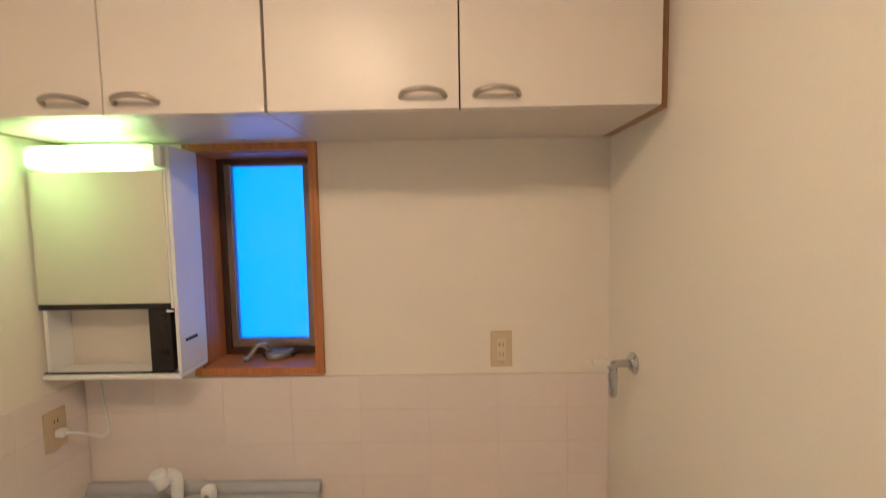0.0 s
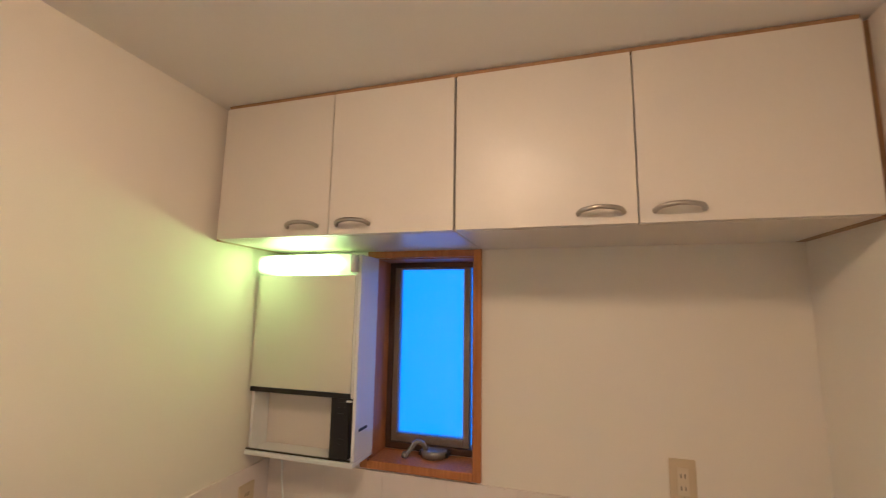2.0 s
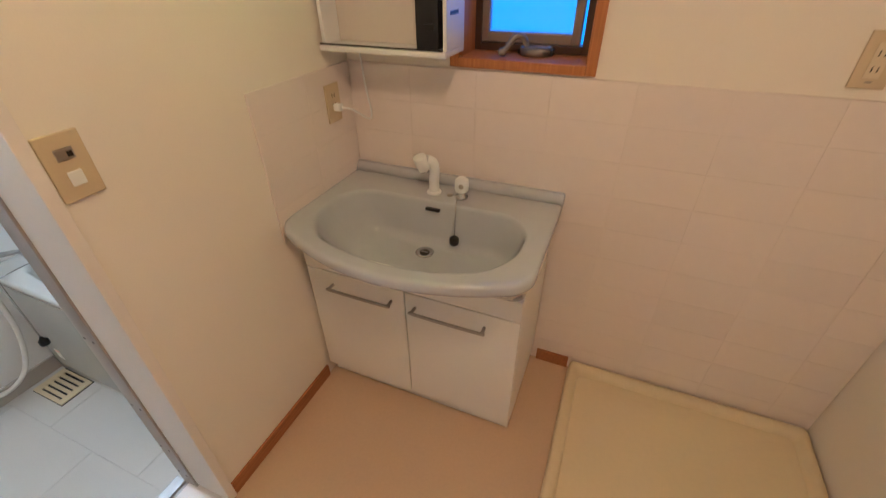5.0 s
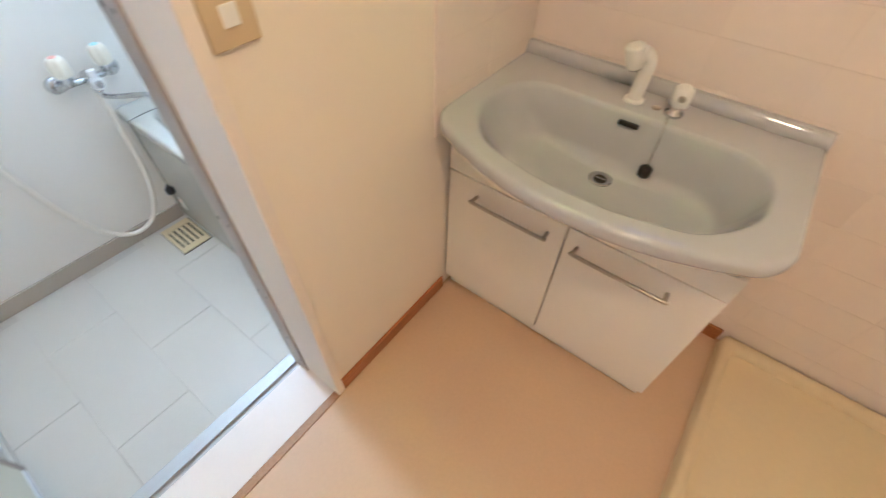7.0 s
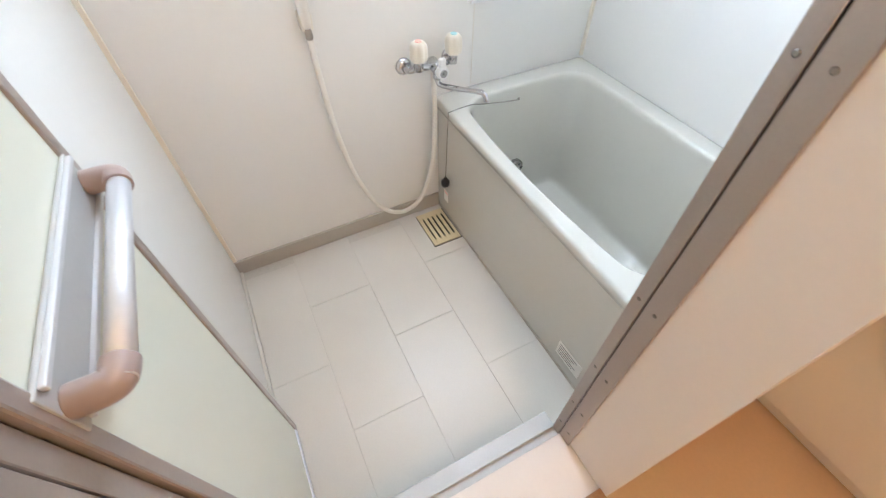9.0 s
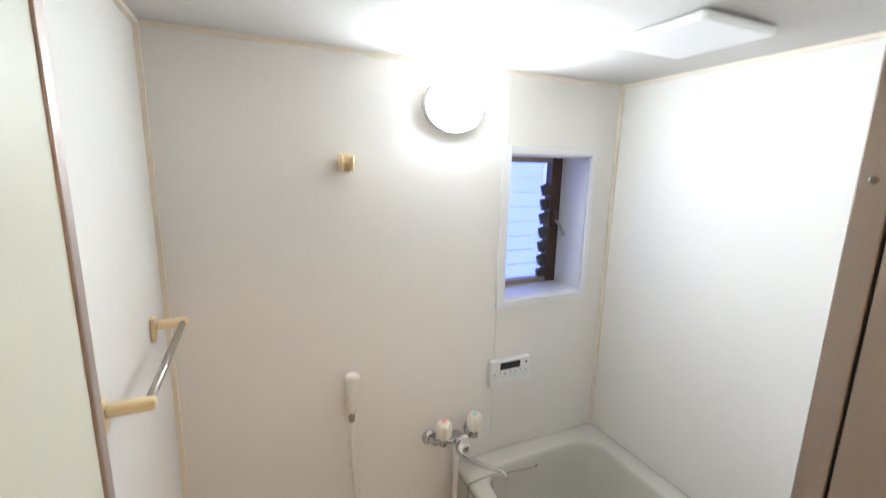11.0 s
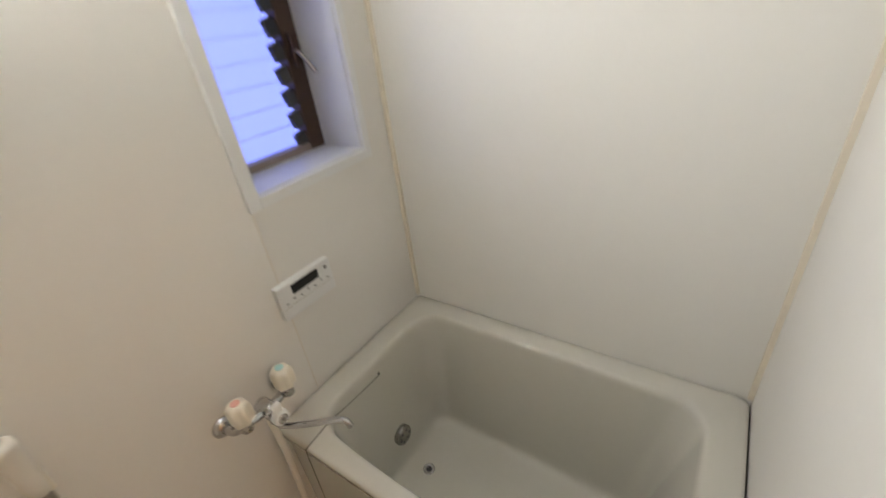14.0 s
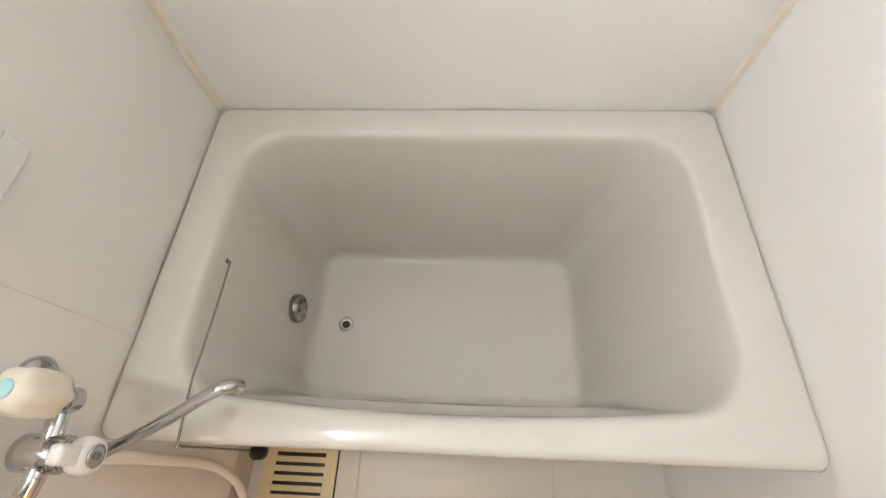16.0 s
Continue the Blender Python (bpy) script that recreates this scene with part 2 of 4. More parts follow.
def thing(name, x, y, z, label, category, group=""):
    ob = new(name)
    ob.empty_display_size = 0.05
    ob.matrix_world = pose(x, y, z)
    ob.matrix_basis = pose(x, y, z)
    return tagged(ob, label, category, group)


def structure(name, bm, mat, label, category):
    return tagged(part(name, bm, mat), label, category, kind="structure")


def rounded(x0, x1, y0, y1, r, z, n=8, bow=0.0):
    """A rounded rectangle as a ring; bow pushes the middle of its y0 side out."""
    ring = []
    for cx, cy, a0 in ((x1 - r, y1 - r, 0), (x0 + r, y1 - r, 90), (x0 + r, y0 + r, 180), (x1 - r, y0 + r, 270)):
        for k in range(n + 1):
            a = radians(a0 + 90 * k / n)
            ring.append([cx + r * math.cos(a), cy + r * math.sin(a)])
    # more points on the straight sides
    full = []
    for i, p in enumerate(ring):
        q = ring[(i + 1) % len(ring)]
        full.append(p)
        if (i + 1) % (n + 1) == 0:
            full += [[p[0] + (q[0] - p[0]) * k / 10, p[1] + (q[1] - p[1]) * k / 10] for k in range(1, 10)]
    mid, half = (x0 + x1) / 2, (x1 - x0) / 2
    out = []
    for x, y in full:
        w = (y1 - y) / (y1 - y0)
        out.append((x, y - bow * w * w * (1 - ((x - mid) / half) ** 2), z))
    return out


# ---- washroom: structure ----
CEIL, BX0, BX1, BY0, BY1, BZ0, BZ1 = 2.388, -1.414, -0.214, -1.762, -0.03, -0.212, 1.98
EAST, SOUTH = 1.768, -2.45
DN, DS, DTOP = -0.975, -1.69, 1.94
structure("floor", box(0.0, EAST, SOUTH, 0.0, -0.12, 0.0), VINYL, "peach beige vinyl washroom floor", "floor")
structure("ceiling", box(-0.18, EAST, SOUTH, 0.0, CEIL, CEIL + 0.1), CEILING_PAPER, "off-white papered washroom ceiling", "ceiling")
WX0, WX1, WZ0, WZ1 = 0.412, 0.792, 1.192, 1.908
bm = box(-0.18, WX0, 0, 0.20, -0.3, CEIL)
box(WX1, EAST + 0.12, 0, 0.20, -0.3, CEIL, bm=bm)
box(WX0, WX1, 0, 0.20, -0.3, WZ0, bm=bm)
box(WX0, WX1, 0, 0.20, WZ1, CEIL, bm=bm)
structure("wall_north", bm, WALLPAPER, "cream papered wall with a small window", "wall")
structure("wall_east", box(EAST, EAST + 0.12, SOUTH, 0, -0.12, CEIL), WALLPAPER, "cream papered plain washroom wall", "wall")
structure("wall_south", box(-0.18, EAST + 0.12, SOUTH - 0.12, SOUTH, -0.12, CEIL), WALLPAPER, "cream papered plain washroom wall", "wall")
bm = box(-0.18, 0, DN, 0, -0.3, CEIL)
box(-0.18, 0, SOUTH, DS, -0.3, CEIL, bm=bm)
box(-0.18, 0, DS, DN, DTOP, CEIL, bm=bm)
structure("wall_west", bm, WALLPAPER, "cream papered wall with the bath doorway", "wall")

# door casing and sill
bm = box(-0.178, 0.012, DN - 0.004, DN + 0.022, 0.001, DTOP + 0.022, 0.002)
structure("door_casing_north", bm, REVEAL, "pinkish white door jamb board", "door frame")
structure("door_casing_south", box(-0.178, 0.012, DS - 0.022, DS + 0.004, 0.001, DTOP + 0.022, 0.002), REVEAL, "pinkish white door jamb board", "door frame")
structure("door_casing_head", box(-0.178, 0.012, DS + 0.004, DN - 0.004, DTOP - 0.004, DTOP + 0.022, 0.002), REVEAL, "pinkish white door head board", "door frame")
structure("door_sill", box(-0.178, -0.0005, DS + 0.0005, DN - 0.0005, -0.12, -0.012, 0.002), REVEAL, "white door sill board", "door sill")
structure("sill_strip", box(-0.012, 0.014, DS, DN, -0.011, 0.004, 0.002), FILLER_WOOD, "thin brown strip along the sill", "trim")

# baseboards
structure("baseboard_west", box(0, 0.01, DN + 0.024, -0.43, 0, 0.058, 0.002), BASE_WOOD, "reddish brown wooden baseboard", "baseboard")
structure("baseboard_north", box(0.79, 0.922, -0.018, -0.008, 0, 0.058, 0.002), BASE_WOOD, "reddish brown wooden baseboard", "baseboard")

# window trim, frame and pane
win = thing("window_1", 0.6, 0.0, 1.19, "small window, orange wood trim, bronze sash, frosted pane", "window")
tagged(win, kind="structure")
TX0, TX1, TZ0, TZ1, TW = 0.385, 0.82, 1.165, 1.936, 0.028
part("trim", box(TX0, TX0 + TW, -0.014, 0.005, TZ0, TZ1, 0.002), TRIM_WOOD, win, "orange wooden trim")
part("trim", box(TX1 - TW, TX1, -0.014, 0.005, TZ0, TZ1, 0.002), TRIM_WOOD, win)
part("trim", box(TX0 + TW, TX1 - TW, -0.013, 0.005, TZ1 - TW, TZ1, 0.002), TRIM_WOOD, win)
part("window_sill", box(TX0 + TW, TX1 - TW, -0.016, 0.13, TZ0, TZ0 + TW, 0.003), TRIM_WOOD, win, "orange wooden sill board")
part("reveal", box(TX0 + TW - 0.002, TX0 + TW + 0.004, 0.006, 0.13, TZ0 + TW, TZ1 - TW), TRIM_WOOD, win)
part("reveal", box(TX1 - TW - 0.004, TX1 - TW + 0.002, 0.006, 0.13, TZ0 + TW, TZ1 - TW), TRIM_WOOD, win)
part("reveal", box(TX0 + TW, TX1 - TW, 0.006, 0.13, TZ1 - TW - 0.004, TZ1 - TW + 0.002), TRIM_WOOD, win)
ix0, ix1, iz0, iz1 = TX0 + TW + 0.004, TX1 - TW - 0.004, TZ0 + TW, TZ1 - TW - 0.004
bm = box(ix0, ix0 + 0.02, 0.128, 0.19, iz0, iz1, 0.002)
box(ix1 - 0.03, ix1, 0.128, 0.19, iz0, iz1, 0.002, bm=bm)
box(ix0 + 0.02, ix1 - 0.03, 0.128, 0.19, iz0, iz0 + 0.024, 0.002, bm=bm)
box(ix0 + 0.02, ix1 - 0.03, 0.128, 0.19, iz1 - 0.02, iz1, 0.002, bm=bm)
part("window_frame", bm, BRONZE, win, "dark bronze aluminium frame")
gx0, gx1, gz0, gz1 = 0.460, 0.722, 1.248, 1.878
bm = box(gx0 - 0.023, gx0, 0.137, 0.168, gz0 - 0.03, gz1 + 0.024, 0.002)
box(gx1, gx1 + 0.026, 0.137, 0.168, gz0 - 0.03, gz1 + 0.024, 0.002, bm=bm)
box(gx0, gx1, 0.137, 0.168, gz0 - 0.03, gz0, 0.002, bm=bm)
box(gx0, gx1, 0.137, 0.168, gz1, gz1 + 0.022, 0.002, bm=bm)
part("sash", bm, BRONZE_LIGHT, win, "worn bronze sash")
pane = part("pane", box(gx0, gx1, 0.145, 0.151, gz0, gz1), FROST, win, "frosted glass pane")
pane.visible_shadow = False
half = [(0.625 + 0.052 * math.cos(radians(t)), 0.112 - 0.062 * math.sin(radians(t))) for t in range(0, 181, 15)]
crank = part("crank_box", loft([[(x, y, iz0 + 0.0005) for x, y in half], [(x, y, iz0 + 0.02) for x, y in half], [(0.625 + (x - 0.625) * 0.9, 0.112 + (y - 0.112) * 0.9, iz0 + 0.027) for x, y in half]]), CRANK_GREY, win, "grey half-round crank housing")
part("crank_base", box(0.57, 0.68, 0.085, 0.127, iz0 + 0.0005, iz0 + 0.018, 0.004), BLACK, crank)
part("crank_handle", tube([(0.602, 0.075, iz0 + 0.026), (0.592, 0.062, iz0 + 0.052), (0.572, 0.05, iz0 + 0.056), (0.552, 0.042, iz0 + 0.03), (0.538, 0.038, iz0 + 0.014)], 0.009), CRANK_GREY, crank, "grey metal crank handle")
part("crank_knob", turned([(0.006, -0.012), (0.0115, -0.008), (0.0115, 0.008), (0.006, 0.012)], put(0.536, 0.038, iz0 + 0.014, "x"), 14), CRANK_GREY, crank)
for x, w in ((0.56, 0.04), (0.64, 0.035)):
    part("sticker", box(x, x + w, 0.1355, 0.1368, gz0 - 0.022, gz0 - 0.004), BRONZE_LIGHT, win)
structure("backdrop_north", box(-0.6, 1.8, 1.2, 1.22, 0.2, 3.2), NORTH_GLOW, "deep blue evening sky outside", "sky")

# ---- washroom: things ----
# overhead cupboards
def handle_arc(x, y, z, w, parent):
    pts = [(x - w / 2, y, z), (x - w / 2 + 0.012, y - 0.02, z + 0.006), (x, y - 0.03, z + 0.01), (x + w / 2 - 0.012, y - 0.02, z + 0.006), (x + w / 2, y, z)]
    return part("handle", tube(pts, 0.0062, 8, 6), STEEL, parent, "brushed metal bow handle")


def overhead(x0, x1, split, handles):
    c = thing("overhead_cabinet", (x0 + x1) / 2, -0.19, 1.93, "cream laminate overhead cupboard with two doors under the ceiling", "cabinet", "overhead cupboards")
    part("body", box(x0, x1, -0.357, -0.002, 1.932, CEIL - 0.006, 0.001), LAMINATE, c)
    # dark sheet over the body front, so the door gaps look shaded
    part("edge", box(x0 + 0.001, x1 - 0.001, -0.3585, -0.3572, 1.934, CEIL - 0.008), GAP_SHADE, c, "dark sheet painting the shade in the gaps behind the doors")
    for a, b, hx in ((x0 + 0.0015, split - 0.0018, handles[0]), (split + 0.0018, x1 - 0.0015, handles[1])):
        d = part("door", box(a, b, -0.377, -0.359, 1.933, CEIL - 0.016, 0.0012), LAMINATE, c)
        handle_arc(hx, -0.377, 1.961, 0.105, d)
    return c


overhead(0.03, 0.8165, 0.435, (0.347, 0.515))
overhead(0.8205, 1.74, 1.272, (1.186, 1.358))
structure("filler_strip_west", box(0.0, 0.028, -0.345, -0.002, 1.932, CEIL - 0.004), FILLER_WOOD, "brown filler strip beside the cupboard", "trim")
structure("filler_strip_east", box(1.742, EAST, -0.345, -0.002, 1.932, CEIL - 0.004), FILLER_WOOD, "brown filler strip beside the cupboard", "trim")
structure("cupboard_top_strip", box(0.03, 1.74, -0.368, -0.36, CEIL - 0.012, CEIL - 0.001), FILLER_WOOD, "thin brown strip above the cupboard doors", "trim")

# mirror cabinet with lamp
mc = thing("mirror_cabinet", 0.22, -0.075, 1.212, "white mirror cabinet with lamp and open shelf", "mirror cabinet")
CX0, CX1, CY = 0.012, 0.43, -0.15
part("side_panel", box(CX0, CX0 + 0.012, CY + 0.012, -0.009, 1.2285, 1.838, 0.001), WHITE, mc, "white plastic casing")
part("side_panel", box(CX1 - 0.012, CX1, CY + 0.004, -0.009, 1.2285, 1.905, 0.002), WHITE, mc)
part("back_panel", box(CX0 + 0.0125, CX1 - 0.0125, -0.02, -0.009, 1.2285, 1.8375), WHITE, mc)
part("shelf", box(CX0 + 0.0125, CX1 - 0.0125, CY + 0.013, -0.0205, 1.425, 1.44), WHITE, mc)
part("bottom_panel", box(CX0, CX1, CY + 0.0025, -0.009, 1.212, 1.228, 0.003), WHITE, mc)
part("top_panel", box(CX0, CX1 - 0.0125, -0.11, -0.009, 1.8385, 1.85), WHITE, mc)
part("shelf_back", box(CX0 + 0.013, 0.337, -0.06, -0.0205, 1.229, 1.424), LAMINATE, mc, "cream open shelf")
part("mirror_door", box(CX0, CX1 - 0.02, CY, CY + 0.012, 1.441, 1.835, 0.0015), MIRROR, mc, "mirrored door")
part("door_edge", box(CX1 - 0.0195, CX1 - 0.0125, CY + 0.001, CY + 0.012, 1.425, 1.837, 0.002), WHITE, mc)
part("black_strip", box(CX0, CX1 - 0.02, CY - 0.001, CY + 0.013, 1.424, 1.4405, 0.002), BLACK, mc, "black plastic strip")
sp = part("switch_panel", box(0.338, CX1 - 0.024, CY + 0.004, -0.021, 1.232, 1.4235, 0.002), BLACK, mc, "black switch panel")
for z in (1.395, 1.36, 1.28):
    part("switch", box(0.365, 0.392, CY + 0.001, CY + 0.005, z, z + 0.016, 0.001), BLACK, sp)
part("black_line", box(CX0, CX1 - 0.012, CY - 0.001, CY + 0.006, 1.2285, 1.2325), BLACK, mc)
part("ledge", box(CX0 - 0.001, CX1 + 0.001, CY - 0.006, CY + 0.002, 1.212, 1.2275, 0.003), WHITE, mc)
part("clip", box(CX1 - 0.03, CX1 - 0.01, CY - 0.007, CY + 0.001, 1.415, 1.421, 0.002), WHITE, mc)
part("side_label", box(CX1, CX1 + 0.001, -0.12, -0.06, 1.315, 1.325), BLACK, mc, "small dark label")
part("lamp_cover", box(CX0 + 0.002, 0.392, -0.168, -0.112, 1.84, 1.908, 0.018, 4), TUBE_GLOW, mc, "glowing greenish fluorescent lamp cover")
part("lamp_cap", box(0.393, CX1 - 0.0125, -0.165, -0.02, 1.842, 1.905, 0.008, 3), WHITE, mc)
part("lamp_back", box(CX0, 0.392, -0.11, -0.01, 1.852, 1.905, 0.004), WHITE, mc)

# vanity
van = thing("washbasin_cabinet", 0.39, -0.22, 0.0, "white laminate washbasin cabinet with two doors", "cabinet")
part("body", box(0.012, 0.77, -0.40, -0.012, 0.07, 0.598, 0.001), VANITY_WHITE, van)
for x in (0.012, 0.752):
    part("side_panel", box(x, x + 0.018, -0.40, -0.012, 0.5985, 0.70, 0.001), VANITY_WHITE, van)
part("plinth", box(0.014, 0.765, -0.385, -0.02, 0.0, 0.07, 0.001), VANITY_WHITE, van)
part("front_panel", box(0.012, 0.77, -0.42, -0.4005, 0.572, 0.648, 0.002), VANITY_WHITE, van)
for a, b, h0, h1 in ((0.013, 0.389, 0.114, 0.341), (0.393, 0.769, 0.428, 0.662)):
    d = part("door", box(a, b, -0.42, -0.401, 0.072, 0.568, 0.002), VANITY_WHITE, van)
    part("handle", tube([(h0, -0.42, 0.515), (h0, -0.442, 0.515), (h0 + 0.012, -0.45, 0.515), (h1 - 0.012, -0.45, 0.515), (h1, -0.442, 0.515), (h1, -0.42, 0.515)], 0.0055, 8, 5), STEEL, d, "grey metal bar handle")
# the same painted shade behind the vanity doors
part("door_gap_shade", box(0.014, 0.768, -0.4008, -0.4002, 0.071, 0.573), GAP_SHADE, van)

bs = thing("washbasin", 0.39, -0.3, 0.70, "grey glossy washbasin with wide oval bowl", "washbasin")
ox0, ox1, oy0, oy1 = 0.002, 0.797, -0.482, -0.009
rings = [rounded(ox0 + 0.016, ox1 - 0.03, oy0 + 0.066, oy1, 0.03, 0.645, bow=0.02),
         rounded(ox0 + 0.012, ox1 - 0.022, oy0 + 0.045, oy1, 0.03, 0.69, bow=0.07),
         rounded(ox0 + 0.006, ox1 - 0.008, oy0 + 0.014, oy1, 0.045, 0.722, bow=0.108),
         rounded(ox0 + 0.002, ox1 - 0.002, oy0 + 0.004, oy1, 0.05, 0.736, bow=0.115),
         rounded(ox0, ox1, oy0, oy1, 0.05, 0.746, bow=0.115), rounded(ox0, ox1, oy0, oy1, 0.05, 0.762, bow=0.115),
         rounded(ox0 + 0.002, ox1 - 0.002, oy0 + 0.003, oy1, 0.05, 0.769, bow=0.115),
         rounded(ox0 + 0.007, ox1 - 0.007, oy0 + 0.009, oy1 - 0.002, 0.05, 0.7722, bow=0.114),
         rounded(ox0 + 0.013, ox1 - 0.013, oy0 + 0.016, oy1 - 0.004, 0.05, 0.7725, bow=0.113),
         rounded(0.054, 0.738, -0.461, -0.158, 0.125, 0.770, bow=0.088), rounded(0.059, 0.733, -0.456, -0.163, 0.122, 0.769, bow=0.087),
         rounded(0.064, 0.729, -0.451, -0.167, 0.12, 0.765, bow=0.086), rounded(0.068, 0.725, -0.446, -0.170, 0.12, 0.755, bow=0.084),
         rounded(0.088, 0.708, -0.425, -0.176, 0.115, 0.70, bow=0.066),
         rounded(0.115, 0.682, -0.385, -0.182, 0.095, 0.645, bow=0.036), rounded(0.130, 0.668, -0.372, -0.188, 0.09, 0.629, bow=0.026),
         rounded(0.155, 0.645, -0.352, -0.198, 0.07, 0.618, bow=0.016),
         rounded(0.24, 0.56, -0.32, -0.205, 0.05, 0.610, bow=0.01),
         rounded(0.33, 0.46, -0.275, -0.215, 0.029, 0.606, bow=0.01)]
part("bowl", loft(rings, cap_first=False), BASIN, bs)
bk = [rounded(ox0, ox1, -0.046, -0.009, 0.006, 0.766), rounded(ox0, ox1, -0.036, -0.009, 0.006, 0.79), rounded(ox0 + 0.002, ox1 - 0.002, -0.03, -0.009, 0.006, 0.80), rounded(ox0 + 0.006, ox1 - 0.006, -0.026, -0.011, 0.004, 0.802)]
part("back_ledge", loft(bk), BASIN, bs, "raised back ledge")
dr = part("drain", turned([(0.030, 0.606), (0.032, 0.610), (0.026, 0.6115), (0.018, 0.609)], pose(0.385, -0.245, 0), 24), CHROME, bs, "chrome drain ring")
part("drain_hole", turned([(0.017, 0.607), (0.017, 0.6102)], pose(0.385, -0.245, 0), 20), BLACK, dr)
part("drain_cross", box(0.372, 0.398, -0.248, -0.242, 0.6103, 0.6113), CHROME, dr)
part("overflow_slot", box(0.362, 0.414, -0.1815, -0.168, 0.736, 0.747, 0.003), BLACK, bs, "black overflow slot")

fc = thing("faucet", 0.375, -0.11, 0.77, "white basin faucet with a swivelled spout", "faucet")
part("base_ring", turned([(0.025, 0.7705), (0.025, 0.776), (0.021, 0.779)], pose(0.365, -0.109, 0), 24), WHITE, fc)
part("column", tube([(0.365, -0.109, 0.776), (0.367, -0.110, 0.82), (0.369, -0.111, 0.862), (0.364, -0.117, 0.886), (0.348, -0.134, 0.899)], 0.0172, 18), WHITE, fc)
tilt = pose(0.338, -0.145, 0.892, 200, 0, -40)
head = part("spout_head", turned([(0.012, -0.0245), (0.0215, -0.023), (0.0225, -0.018), (0.0215, 0.010), (0.0195, 0.028), (0.018, 0.030)], tilt, 20), WHITE, fc, "chunky white spray head")
part("aerator", turned([(0.0165, 0.0302), (0.0165, 0.0325), (0.012, 0.033)], tilt, 20), DARK_GREY, head, "dark aerator ring")
kn = thing("faucet_lever", 0.468, -0.112, 0.77, "ivory round mixer knob with chrome base", "faucet knob")
part("base", turned([(0.022, 0.770), (0.022, 0.778), (0.014, 0.784), (0.014, 0.80)], pose(0.468, -0.112, 0), 20), CHROME, kn, "chrome base")
lk = part("knob", turned([(0.016, 0.795), (0.0225, 0.799), (0.0235, 0.822), (0.022, 0.838), (0.014, 0.845), (0.005, 0.846)], pose(0.468, -0.112, 0), 18), WHITE, kn)
part("cap", turned([(0.009, 0.0), (0.008, 0.002), (0.004, 0.0024)], put(0.474, -0.135, 0.823, "-y"), 14), STEEL, lk, "grey cap on the knob")
pg = thing("drain_plug", 0.473, -0.19, 0.64, "black rubber plug on a bead chain", "plug")
part("chain", tube([(0.462, -0.14, 0.775), (0.468, -0.165, 0.765), (0.472, -0.182, 0.72), (0.474, -0.19, 0.66)], 0.0018, 6), CHROME, pg, "thin bead chain")
part("stopper", turned([(0.012, 0.632), (0.0165, 0.636), (0.0165, 0.658), (0.008, 0.664)], pose(0.474, -0.194, 0), 16), BLACK, pg, "black rubber stopper")
part("ring", turned([(0.010, 0.770), (0.011, 0.7735), (0.006, 0.775)], pose(0.425, -0.11, 0), 14), STEEL, bs, "small brass cap")

# plates
def plate(x0, x1, y0, y1, z0, z1, face, kind):
    """A wall plate; face is the axis that it faces."""
    name, label = (("light_switch", "beige switch plate with a white rocker and pilot lamp") if kind == "switch" else ("power_outlet", "beige wall outlet plate with two sockets"))
    p = thing(name, (x0 + x1) / 2, (y0 + y1) / 2, (z0 + z1) / 2, label, "switch" if kind == "switch" else "outlet")
    part("plate", box(x0, x1, y0, y1, z0, z1, 0.002), BEIGE_PLATE, p)
    return p


o1 = plate(1.376, 1.446, -0.0075, -0.0005, 1.183, 1.303, "-y", "outlet")
part("insert", box(1.396, 1.426, -0.0095, -0.0076, 1.205, 1.281, 0.001), BEIGE_LIGHT, o1)
for z in (1.258, 1.225):
    for x in (1.404, 1.415):
        part("slot", box(x, x + 0.0022, -0.0102, -0.0094, z - 0.006, z + 0.006), BLACK, o1)
part("mark", box(1.405, 1.418, -0.0078, -0.0074, 1.196, 1.199), INK, o1)
o2 = plate(0.0065, 0.0135, -0.164, -0.092, 0.985, 1.108, "x", "outlet")
for z in (1.072, 1.04):
    for y in (-0.135, -0.123):
        part("slot", box(0.0134, 0.0142, y, y + 0.0022, z - 0.006, z + 0.006), BLACK, o2)
cable = part("cable", tube([(0.042, -0.126, 1.034), (0.075, -0.115, 1.028), (0.10, -0.06, 0.985), (0.088, -0.022, 1.0), (0.07, -0.014, 1.08), (0.06, -0.014, 1.21)], 0.0032, 8), WHITE, mc, "white power cable")
part("plug", box(0.0136, 0.042, -0.139, -0.113, 1.022, 1.046, 0.006, 3), WHITE, cable)
s1 = plate(0.0, 0.007, -0.949, -0.875, 1.074, 1.196, "x", "switch")
part("rocker", box(0.0068, 0.011, -0.925, -0.90, 1.10, 1.128, 0.002), WHITE, s1, "white rocker")
part("pilot", box(0.0068, 0.0085, -0.928, -0.897, 1.148, 1.17, 0.001), STEEL, s1, "grey pilot switch")
part("pilot_dot", box(0.0084, 0.0092, -0.909, -0.90, 1.153, 1.163), BLACK, s1)

# washing machine tap
tp = thing("washing_machine_tap", EAST, -0.19, 1.25, "chrome washing machine tap with ivory handle", "tap")
part("escutcheon", turned([(0.032, 0.0), (0.032, 0.004), (0.02, 0.014), (0.012, 0.016)], put(EAST - 0.0005, -0.19, 1.254, "-x"), 24), CHROME, tp)
part("body", tube([(EAST - 0.01, -0.19, 1.254), (EAST - 0.05, -0.19, 1.252), (EAST - 0.075, -0.19, 1.245)], 0.011, 12), CHROME, tp)
part("spout", turned([(0.010, 0.0), (0.012, 0.02), (0.015, 0.035), (0.012, 0.06), (0.013, 0.085), (0.007, 0.095)], pose(EAST - 0.06, -0.19, 1.25, 180, 0, 0), 16), CHROME, tp)
